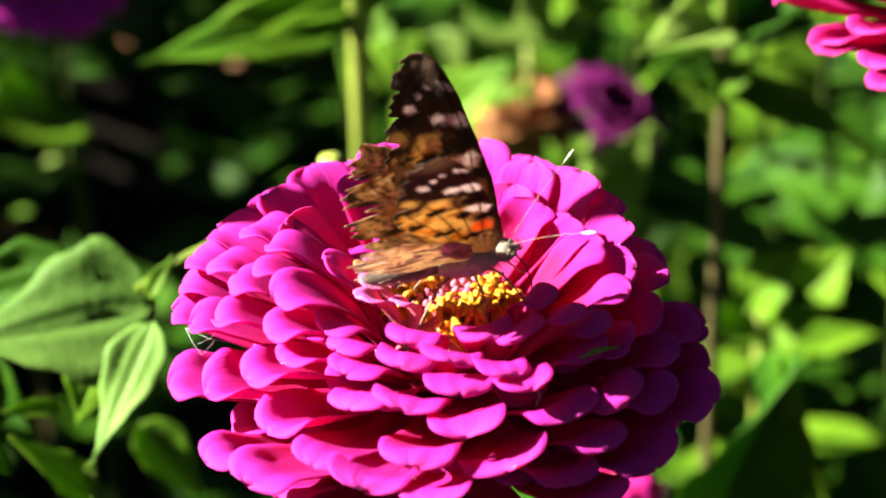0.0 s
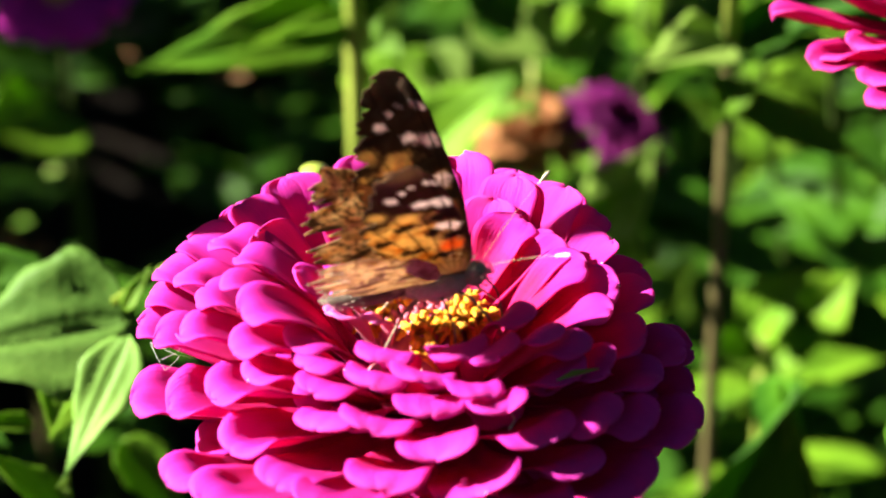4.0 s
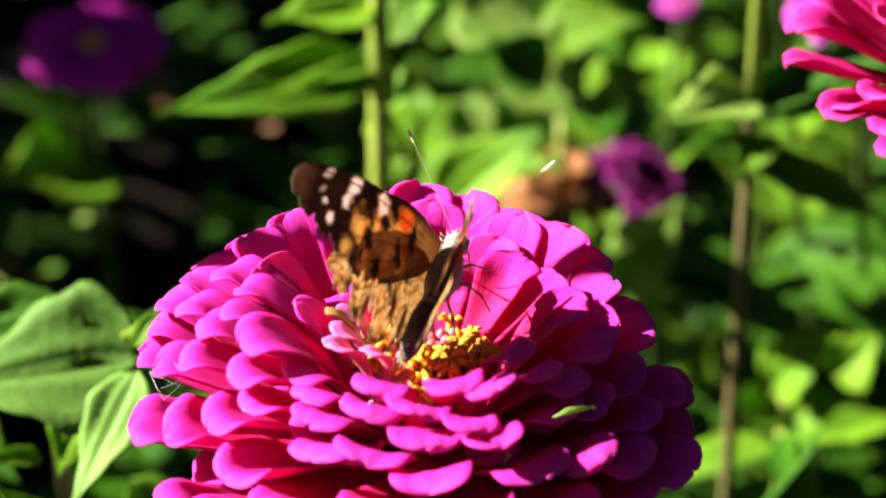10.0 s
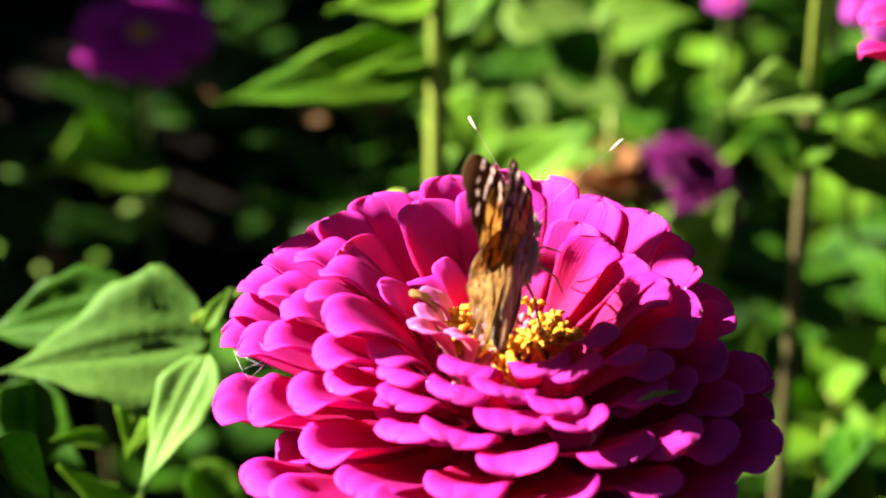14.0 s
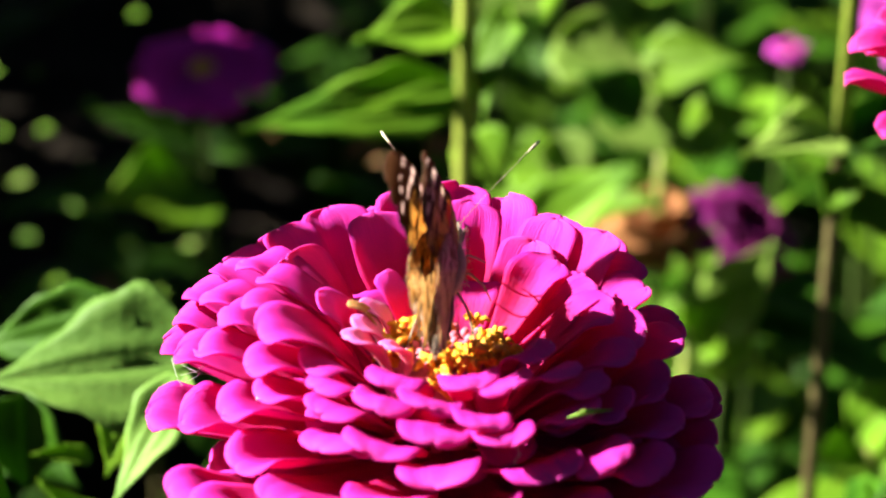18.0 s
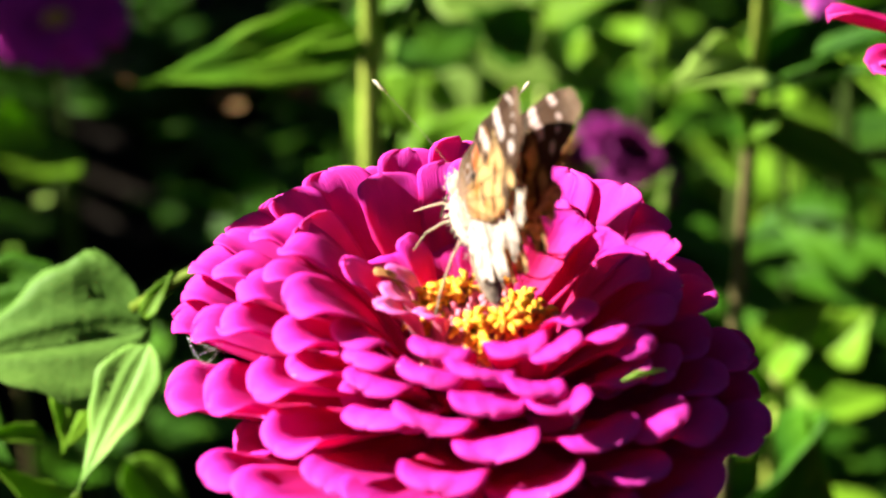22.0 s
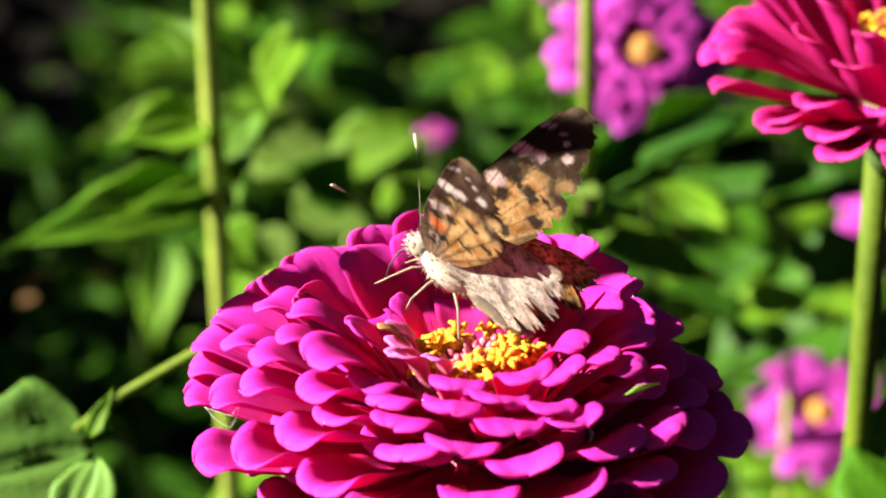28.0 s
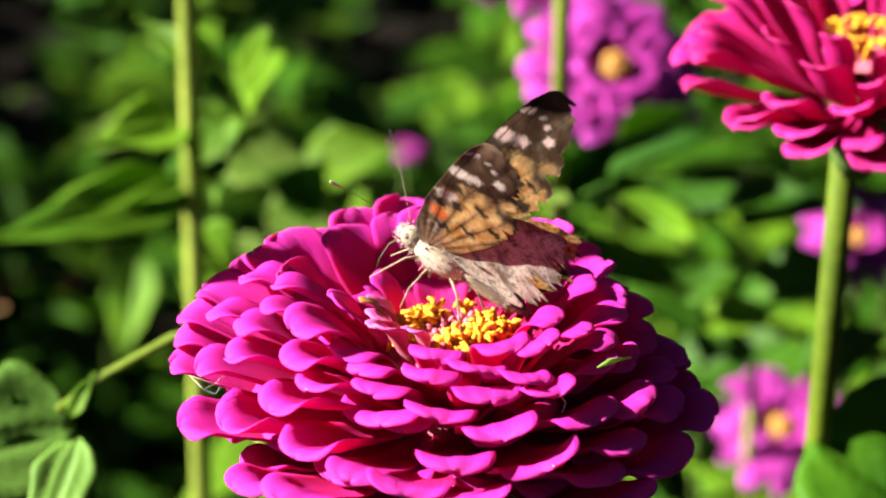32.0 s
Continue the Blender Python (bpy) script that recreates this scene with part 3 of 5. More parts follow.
# pattern cells (ahead, span, half lengths, turn)
FORE_DARK = [(3.4, 11.4, 1.9, 0.7, 20), (2.6, 16.8, 2.8, 1.3, 10), (0.2, 12.6, 1.1, 0.8, 40), (-3.4, 15.0, 1.5, 0.6, 25), (-6.6, 12.2, 1.2, 0.6, 0), (0.8, 6.3, 1.6, 0.6, 10), (-2.6, 8.6, 1.8, 0.5, 20)]
FORE_BLACK = [(a, c, p * 1.3, q * 1.4, turn) for a, c, p, q, turn in FORE_DARK] + [(-6.2, 15.6, 1.6, 0.5, 15), (-0.4, 15.6, 1.6, 0.6, 20)]
FORE_WHITE = [(2.2, 20.2, 1.6, 1.1, -25), (-0.5, 20.9, 1.3, 0.9, -10), (1.3, 26.0, 1.3, 0.55, -35), (-1.2, 26.2, 0.45, 0.45, 0), (-2.7, 25.3, 0.5, 0.5, 0), (-4.3, 23.4, 0.9, 0.7, 0), (2.6, 13.9, 1.9, 1.1, -10)]
FORE_TAN = [(0.2, 10.0, 1.9, 1.5, 10), (-3.2, 11.6, 2.6, 1.3, 20), (-2.6, 18.0, 2.2, 1.3, 10), (-6.6, 15.0, 1.9, 1.5, 0), (-2.2, 14.0, 2.0, 0.9, 20), (-6.8, 19.4, 1.6, 1.3, 0), (-4.0, 7.6, 2.4, 1.0, 25)]
FORE_RED = [(2.6, 8.8, 1.8, 1.5, 0)]
HIND_DARK = [(-13.5, 6, 0.9, 0.9, 0), (-13.6, 9.6, 0.9, 0.9, 0), (-12.4, 13, 0.9, 0.9, 0), (-9.6, 15.6, 0.9, 0.8, 0), (-5, 8, 2.5, 0.6, 30), (-3, 12, 2.6, 0.6, -20), (-9, 3, 3.0, 0.5, 0), (-7.5, 6, 2.6, 0.5, 10), (-1.5, 5, 2.2, 0.6, 20), (-10.4, 11.2, 2.0, 0.6, -10)]
HIND_CREAM = [(-1, 9, 2.0, 1.2, 0), (-4.5, 14, 2.2, 1.1, 30), (-7.5, 9.5, 2.2, 0.9, 15), (-9, 13, 1.6, 0.8, 0), (-4, 5.0, 2.8, 0.8, 5), (-11, 7, 1.4, 0.8, 0), (-11.5, 3.5, 2.6, 0.9, 0)]


def fore_vein(x, s):
    """0 between the veins, 1 on a vein; veins fan out from the wing base and swing to the outer margin."""
    ang = math.degrees(math.atan2(x - 2.0 + 0.004 * s * s, s + 2))
    d = abs((ang / 10.5 + 0.1 * math.sin(s * 0.3)) % 1 - 0.5)
    width = 0.10 * 6 / max(4.0, s)
    return min(1.0, max(0.0, 1.6 - d / width))


def fore_color(x, s, under):
    n = noise.noise((x * 0.5, s * 0.5, 2))
    n2 = noise.noise((x * 1.3, s * 1.3, 4))
    n3 = noise.noise((x * 3.1, s * 3.1, 6))
    wx, ws = x + 0.55 * n2 + 0.25 * n3, s + 0.55 * noise.noise((x * 0.9, s * 0.9, 8)) + 0.2 * n3
    vein = fore_vein(x, s)
    base = blend(blend(TANC, ORANGE, min(1, max(0, 0.55 + 1.0 * n))), BROWN, max(0, (0.16 if under else 0.22) + 0.45 * n2))
    lead, trail = fore_edges(s)
    dark = min(1, max(0, (ws - 17.4 - 0.30 * min(0, x + 2) + 1.0 * n) / 0.7))
    dark = max(dark, min(1, max(0, 1.6 - (lead - x) / 0.9)))
    base = blend(base, BROWN, dark)
    if under:
        grey = min(0.8, max(0, 1.2 - abs(x - 2.6) / 2.6)) * min(1, max(0, (16 - s) / 5)) * min(1, max(0, s / 5))
        base = blend(base, BROWN, min(0.85, 1.3 * grey))
        base = blend(base, (0.44, 0.36, 0.32), grey * min(1, max(0, 0.25 + 2.2 * n2)))
        base = blend(base, (0.34, 0.25, 0.20), min(0.8, max(0, 0.9 - s / 6)))
        base = blend(base, (0.20, 0.12, 0.075), min(0.7, max(0, (s - 26) / 5 + 0.5 * n2)))
    else:
        base = blend(base, (0.30, 0.16, 0.06), min(0.8, max(0, 1.0 - s / 8)))
    base = blend(base, TANC, spot(wx, ws, FORE_TAN, 0.35) * (0.9 if under else 0.6))
    base = blend(base, RED, spot(wx, ws, FORE_RED, 0.35) * (0.95 if under else 0.5))
    base = blend(base, BLACK, spot(wx, ws, FORE_DARK if under else FORE_BLACK, 0.22) * 0.95)
    rim = min(lead - x, x - trail)
    if rim < 1.3 and s > 5:
        base = blend(base, BROWN, 0.8 * (1 - rim / 1.3))
    base = blend(base, (0.30, 0.20, 0.13), min(0.55, max(0, (s - 27.5) / 4)))
    white = WHITE if under else blend(WHITE, (0.70, 0.42, 0.42), 0.4)
    base = blend(base, white, spot(wx, ws, FORE_WHITE, 0.22) * (0.95 - 0.3 * max(0, n3)) * (1 - 0.45 * vein))
    base = blend(base, BLACK, 0.65 * min(1.0, s / 12) * vein)
    return blend(base, BROWN, min(0.35, max(0, n3 * 0.6)))


def hind_color(x, s, under):
    n = noise.noise((x * 0.6, s * 0.6, 5))
    n2 = noise.noise((x * 1.5, s * 1.5, 9))
    n3 = noise.noise((x * 3.2, s * 3.2, 12))
    ang = math.degrees(math.atan2(-(x - 1.0), s + 2))
    vein = min(1, max(0, 1.5 - abs((ang / 13 + 0.12 * n) % 1 - 0.5) / 0.05))
    lead, trail = hind_edges(s)
    if under:
        # pale furry inner part, brown mottled band along the front edge
        front = min(1, max(0, (x - lead + 4.2 + 2.0 * n) / 3.0))
        pale = blend((0.80, 0.76, 0.69), (0.46, 0.39, 0.32), min(1, max(0, 0.15 + 1.5 * n)))
        base = blend(pale, (0.24, 0.14, 0.085), front * (0.72 + 0.3 * n2))
        base = blend(base, (0.20, 0.13, 0.09), min(1, max(0, (n2 + 0.3 * n - 0.18) * 5)) * 0.7)
        base = blend(base, (0.88, 0.84, 0.76), spot(x + 0.5 * n2, s + 0.5 * n, HIND_CREAM, 0.4) * 0.75)
        base = blend(base, (0.12, 0.075, 0.05), spot(x + 0.6 * n2, s + 0.6 * n, HIND_DARK, 0.3) * 0.6)
        base = blend(base, (0.84, 0.80, 0.74), 0.6 * max(0, 1 - s / 4))
        base = blend(base, (0.86, 0.80, 0.70), 0.35 * vein)
        base = blend(base, (0.14, 0.09, 0.06), min(0.7, max(0, (n3 - 0.12) * 2.8)))
    else:
        base = blend(blend(TANC, ORANGE, min(1, max(0, 0.5 + 0.9 * n))), BROWN, min(0.85, max(0, 0.22 + 1.4 * n2)))
        base = blend(base, (0.36, 0.20, 0.07), min(0.6, max(0, 0.9 - s / 9)))
        base = blend(base, BLACK, spot(x, s, HIND_DARK, 0.25) * 0.9)
        base = blend(base, BLACK, 0.6 * vein)
    if x - trail < 1.2:
        base = blend(base, BROWN, 0.35)
    return base


def wing_mesh(name, edges, color, span, parent, side, ragged, seed, label, m=100, n=56):
    """A wing in the plane of the body axis (x) and the span (y, times side), two skins with their own pattern."""
    rnd = random.Random(seed)
    k = 0.00090
    V, C = [], []
    nick = [rnd.uniform(0, 1) for _ in range(80)]
    rows = []
    for i in range(m):
        s = span * (i / (m - 1))
        lead, trail = edges(s)
        cut = ragged(s, nick)
        trail = min(lead - 0.15, trail + cut)
        rows.append([(lead + (trail - lead) * j / (n - 1), s) for j in range(n)])
    for layer in (1, -1):
        for row in rows:
            for x, s in row:
                ang = math.degrees(math.atan2(x - 2.0 + 0.004 * s * s, s + 2))
                curve = 0.45 * math.sin(s / span * 2.6) + 0.05 * math.sin(ang / 10.5 * 2 * math.pi) * min(1, s / 8) + 0.5 * noise.noise((x * 0.18, s * 0.18, seed)) + 0.25 * (s / span) * noise.noise((x * 0.5, s * 0.5, seed + 3))
                V.append((x * k, side * s * k, (curve + 0.06 * layer) * k))
                C.append(color(x, s, layer < 0))
    o = m * n
    F = []
    for i in range(m - 1):
        for j in range(n - 1):
            a, b, c, d = i * n + j, i * n + j + 1, (i + 1) * n + j + 1, (i + 1) * n + j
            q, r = [a, b, c, d], [d + o, c + o, b + o, a + o]
            F += [q[::-1], r[::-1]] if side < 0 else [q, r]
    rim = [j for j in range(n)] + [i * n + n - 1 for i in range(1, m)] + [(m - 1) * n + j for j in range(n - 2, -1, -1)] + [i * n for i in range(m - 2, 0, -1)]
    F += [[b, a, a + o, b + o] for a, b in zip(rim, rim[1:] + rim[:1])]
    return link_mesh(name, V, F, WING, parent, None, label, True, C)


def fore_ragged(s, nick):
    """How deep the worn outer margin is eaten away at s mm of span."""
    c = 0.0
    if s > 11:
        tooth = (s * 0.62 + 0.5 * nick[int(s * 0.5) % 80]) % 1
        c = 0.3 + 1.5 * abs(tooth - 0.5) * (0.5 + nick[int(s * 0.62) % 80])
    for at, half, depth in ((18.4, 0.9, 2.6), (22.6, 0.45, 1.4), (26.4, 0.4, 1.2), (14.2, 0.35, 1.6)):
        c += depth * max(0.0, 1 - abs(s - at) / half)
    if s > 29:
        c += 1.2 * nick[int(s * 3) % 80]
    return c


def hind_ragged(s, nick):
    c = 1.3 * nick[int(s * 2.1) % 80] + 0.9 * abs(math.sin(s * 1.4))
    for a, b, depth in ((9.2, 11.4, 4.6), (14.6, 16.0, 3.6), (5.0, 6.0, 2.2)):
        if a < s < b:
            c += depth * (0.75 + 0.25 * math.sin((s - a) * 5))
    return c


def ellipsoid(c, r, n=14, m=10):
    V, F, U = [], [], []
    for i in range(m + 1):
        p = math.pi * i / m
        for k in range(n):
            a = 2 * math.pi * k / n
            V.append((c[0] + r[0] * math.cos(p), c[1] + r[1] * math.sin(p) * math.cos(a), c[2] + r[2] * math.sin(p) * math.sin(a)))
            U.append((k / n, i / m))
    for i in range(m):
        for k in range(n):
            F.append([i * n + k, (i + 1) * n + k, (i + 1) * n + (k + 1) % n, i * n + (k + 1) % n])
    return V, F, U


def furry(name, mesh, parent, color, hairs, length, label, back=(-1, 0, 0), seed=1):
    """A body part covered in short hairs, coloured by place."""
    rnd = random.Random(seed)
    V, F, U = mesh
    V = [Vector(v) for v in V]
    C = [color(v) for v in V]
    mid = sum(V, Vector()) / len(V)
    base = list(V)
    for _ in range(hairs):
        p = rnd.choice(base)
        d = ((p - mid).normalized() + Vector(back) * rnd.uniform(0.4, 1.3) + Vector((rnd.uniform(-0.4, 0.4), rnd.uniform(-0.4, 0.4), rnd.uniform(-0.4, 0.4)))).normalized()
        q = p + Vector((rnd.uniform(-1, 1), rnd.uniform(-1, 1), rnd.uniform(-1, 1))) * 0.0004
        w = d.orthogonal().normalized() * 0.00007
        u = d.cross(w)
        o = len(V)
        V += [q + w, q - w * 0.5 + u * 0.9, q - w * 0.5 - u * 0.9, q + d * length * rnd.uniform(0.5, 1.1)]
        F += [[o, o + 1, o + 3], [o + 1, o + 2, o + 3], [o + 2, o, o + 3]]
        c = blend(color(p), (0.56, 0.50, 0.42), rnd.uniform(0, 0.6))
        C += [c] * 4
    return link_mesh(name, V, [list(f) for f in F], FUR, parent, None, label, True, C)


# ---- dust, threads and a leaf sliver on the flower ----
def specks():
    rnd = random.Random(41)
    items = []
    for _ in range(150):
        ring = rnd.choice(UPPER)
        p = ring[rnd.randrange(int(len(ring) * 0.55), len(ring))]
        r = rnd.uniform(0.00005, 0.00013)
        items.append(ellipsoid((p.x, p.y, p.z + r), (r, r, r), 5, 4))
    return joined(items)


part("pollen_dust", specks(), THREAD, zinnia, "fine pale dust on the petals")
sliver = thing("leaf_sliver", (0.0186, -0.0163, 0.5998), "thin pale green curled leaf sliver lodged between the petals", "leaf")
o = Vector(sliver.location)
part("blade", tube([Vector(p) - o + Vector((0, 0, 0.0016)) for p in ((0.0165, -0.0177, 0.5997), (0.0186, -0.0163, 0.5998), (0.0219, -0.0147, 0.5993))], [0.0001, 0.00042, 0.0001], 6), PALE_LEAF, sliver)
fibre = thing("plant_fibre", (0.0111, -0.0229, 0.598), "short white plant fibre caught on a petal", "fibre")
o = Vector(fibre.location)
part("strand", tube([Vector(p) - o + Vector((0, 0, 0.0012)) for p in ((0.0106, -0.0223, 0.5986), (0.0111, -0.0229, 0.598), (0.0104, -0.0242, 0.5973))], [0.00007, 0.00008, 0.00005], 5), THREAD, fibre)
web = thing("spider_web", (-0.035, -0.002, 0.594), "loose spider threads hung between outer petals", "web")
for a, c in (((-0.037, 0.002, 0.594), (-0.034, -0.006, 0.595)), ((-0.037, 0.002, 0.594), (-0.03, -0.002, 0.594)), ((-0.034, -0.006, 0.595), (-0.032, 0.004, 0.593)), ((-0.035, -0.002, 0.594), (-0.032, 0.004, 0.593))):
    part("thread", tube([Vector(a) - web.location, (Vector(a) + Vector(c)) / 2 - web.location - Vector((0, 0, 0.0006)), Vector(c) - web.location], [0.00002] * 3, 4), THREAD, web)


butterfly = thing("butterfly", (0, 0, 0.61), "worn orange and brown butterfly with ragged wings feeding on the zinnia", "butterfly")
def thorax_color(p):
    return blend((0.42, 0.37, 0.31), (0.20, 0.15, 0.10), min(1, max(0, p.z * 500)))


def abdomen_color(p):
    band = 0.5 + 0.5 * math.sin(p.x * 5200)
    top = blend((0.06, 0.045, 0.035), (0.30, 0.24, 0.18), 1 if band > 0.85 else 0)
    low = blend((0.20, 0.15, 0.10), (0.09, 0.065, 0.045), 1 if band > 0.8 else 0)
    return blend(low, top, min(1, max(0, 0.5 + p.z * 700)))


furry("thorax", ellipsoid((0.0005, 0, 0), (0.0046, 0.0024, 0.0025)), butterfly, thorax_color, 420, 0.0012, "grey furry thorax")
furry("abdomen", ellipsoid((-0.0078, 0, 0.0002), (0.0060, 0.0016, 0.0017), 14, 16), butterfly, abdomen_color, 160, 0.0009, "dark banded abdomen")
head = furry("head", ellipsoid((0.0056, 0, 0.0002), (0.0017, 0.0017, 0.0016)), butterfly, lambda p: (0.28, 0.24, 0.18), 200, 0.0009, "pale grey furry head", (0.6, 0, 0))
for sgn in (1, -1):
    part("eye", ellipsoid((0.0061, sgn * 0.0012, 0.0005), (0.0006, 0.00055, 0.0006), 10, 8), TAN, head, "dull brown eye")
    a = [Vector((0.0066, sgn * 0.0006, 0.0012)), Vector((0.0112, sgn * 0.0048, 0.0044)), Vector((0.0170, sgn * 0.0100, 0.0066))]
    antenna = part("antenna", tube([bezier(a, t / 9) for t in range(10)], [0.00004] * 10, 6), TAN, butterfly, "thin antenna with a pale club")
    d = (a[2] - a[1]).normalized()
    part("club", tube([a[2] - d * 0.0016, a[2] - d * 0.0008, a[2], a[2] + d * 0.0007, a[2] + d * 0.0009], [0.00006, 0.00015, 0.00024, 0.00018, 0.00006], 8), CREAM, antenna)
    for k in (((0.0032, 0.0014, -0.0012), (0.0046, 0.0022, -0.0020), (0.0062, 0.0032, -0.0046), (0.0076, 0.0040, -0.0070)),
              ((0.0008, 0.0014, -0.0012), (0.0012, 0.0028, -0.0018), (0.0018, 0.0044, -0.0046), (0.0014, 0.0054, -0.0074)),
              ((-0.0022, 0.0014, -0.0012), (-0.0044, 0.0030, -0.0020), (-0.0074, 0.0044, -0.0056), (-0.0104, 0.0052, -0.0088))):
        part("leg", tube([(x, sgn * y, z) for x, y, z in k], [0.00024, 0.00019, 0.00015, 0.0001], 6), TAN, butterfly, "thin tan leg")
part("proboscis", tube([(0.0068, 0, -0.0006), (0.0080, 0, -0.003), (0.0082, 0, -0.006), (0.0078, 0, -0.0085)], [0.00016, 0.00014, 0.00012, 0.0001], 6), DARK, butterfly, "thin dark feeding tube")
wings = {}
for sgn, word in ((1, "left"), (-1, "right")):
    wings[word, "hind"] = wing_mesh("hindwing", hind_edges, hind_color, 20.5, butterfly, sgn, hind_ragged, 11 + sgn, "mottled hindwing with a torn ragged margin")
    wings[word, "fore"] = wing_mesh("forewing", fore_edges, fore_color, 31.5, butterfly, sgn, fore_ragged, 21 + sgn, "orange and dark brown forewing with white spots")


def wing_pose(word, which, lift, sweep=0.0):
    """The wing raised by lift degrees from level; sweep turns it in its own plane, forward positive."""
    sgn = 1 if word == "left" else -1
    root = (0.0012, sgn * 0.0012, 0.0012) if which == "fore" else (-0.0008, sgn * 0.0014, 0.0008)
    return pose(*root) @ pose(0, 0, 0, sgn * lift, 0, 0) @ pose(0, 0, 0, 0, 0, -sgn * sweep)


# ---- plants behind and around ----
LEAVES = {}


def leaf_data(size, shape, mat):
    """Shared leaf meshes by size class and shape."""
    key = (size, shape, mat.name)
    if key not in LEAVES:
        v, f, u = leaf_mesh(size, size * (0.40 + 0.06 * shape), 0.10 + 0.12 * shape, 0.30 - 0.05 * shape, 0.06, seed=shape + int(size * 1000))
        ob = link_mesh("leaf", v, f, mat, None, u)
        LEAVES[key] = ob.data
        bpy.data.objects.remove(ob)
    return LEAVES[key]


def add_leaf(parent, at, az, pitch, size, shape=0, roll=0, mat=None, name="leaf"):
    ob = new(name, leaf_data(size, shape, mat or LEAF))
    ob.parent = parent
    ob.matrix_basis = Matrix.Translation(at) @ pose(0, 0, 0, 0, 0, az) @ pose(0, 0, 0, 0, -pitch, 0) @ pose(0, 0, 0, roll, 0, 0)
    return ob


def bloom(parent, at, radius, mat, seed, rings=3, tilt=(0, 0), eye=YELLOW, cupped=0.20, slim=0.34):
    """A flower head on a plant: rings of petals and a disc."""
    rnd = random.Random(seed)
    k = radius * 1000
    turn = Matrix.Translation(at) @ pose(0, 0, 0, tilt[0], tilt[1], 0)
    items = []
    for ring in range(rings):
        n = max(8, (23 if slim < 0.3 else 14) - ring)
        reach = k * (1 - 0.62 * ring / max(2, rings - 1) * 0.9)
        for i in range(n):
            az = 360 * (i + 0.5 * (ring % 2)) / n + rnd.uniform(-6, 6)
            z = -0.16 * k + cupped * k * ring * 2 / max(2, rings - 1) + rnd.uniform(-1, 1)
            r = reach + rnd.uniform(-1.5, 1.5)
            pts = [(0.13 * k, 0, -0.12 * k), (0.4 * k, 0, z * 0.6), (0.8 * r, 0, z + 1.5), (r, 0, z - 0.8)]
            pts = [(a * 0.001, 0, c * 0.001) for a, _, c in pts]
            mesh = moved(petal_mesh(pts, 0.001 * k * slim, seed=seed * 50 + ring * 20 + i, m=8, n=5, tip_roll=0.2), turn @ pose(0, 0, 0, 0, 0, az))
            items.append(mesh)
    part("petals", joined(items), mat, parent)
    part("disc", moved(disc_mesh(0, 0, -0.11 * radius, radius * 0.20, radius * 0.15), turn), eye, parent)
    size = radius * (0.22 if slim < 0.3 else 0.33)
    part("calyx", moved(calyx(0, 0, -0.10 * radius - 1.1 * size, size), turn), SCALE, parent)


def loose_double_bloom(parent, at, mat, seed):
    """A half open double flower: long outer petals held level, shorter inner ones upright, a sunken yellow disc."""
    rnd = random.Random(seed)
    for n, r, z, w, rise, hook, rho, cup in ((15, 35.5, -0.5, 9.0, 14, 12, 6.0, 0.55), (14, 31.0, 0.0, 9.0, 18, 14, 5.0, 0.5), (13, 29.0, 5.0, 8.5, 34, 8, 6.0, 0.55), (11, 23.0, 9.5, 7.5, 52, -24, 8.0, 0.6), (8, 15.5, 10.5, 6.0, 66, -46, 9.0, 0.7)):
        for i in range(n):
            az = 360 * i / n + rnd.uniform(-9, 9)
            low = -0.16 * r * max(0.0, -math.sin(radians(az)))
            mesh = arch_mesh((5.0, -7.0), (r + rnd.uniform(-2, 2), z + low + rnd.uniform(-1.2, 1.2)), rise + rnd.uniform(-6, 6), hook + rnd.uniform(-8, 14), rho, w * rnd.uniform(0.85, 1.1), cup * rnd.uniform(0.6, 1.3), rnd.uniform(-0.4, 0.1), 0.06, seed * 90 + i, m=14, n=9)
            part("petal", moved(mesh, Matrix.Translation(at) @ pose(0, 0, 0, 0, 0, az) @ pose(0, 0, 0, rnd.uniform(-14, 14), 0, 0)), mat, parent)
    part("disc", disc_mesh(at[0], at[1], at[2] + 0.001, 0.0085, 0.003), DISC, parent)
    for i in range(14):
        a = i * 2 * math.pi / 14 + rnd.uniform(-0.15, 0.15)
        ob = new("disc_floret", shapes[i % 3].data)
        ob.parent = parent
        ob.matrix_basis = Matrix.Translation(Vector(at) + Vector((0.0062 * math.cos(a), 0.0062 * math.sin(a), 0.0040))) @ pose(0, 0, 0, rnd.uniform(-25, 25), rnd.uniform(-25, 25), rnd.uniform(0, 360))
    part("calyx", calyx(at[0], at[1], at[2] - 0.012, 0.010), SCALE, parent, "green scaly flower base")


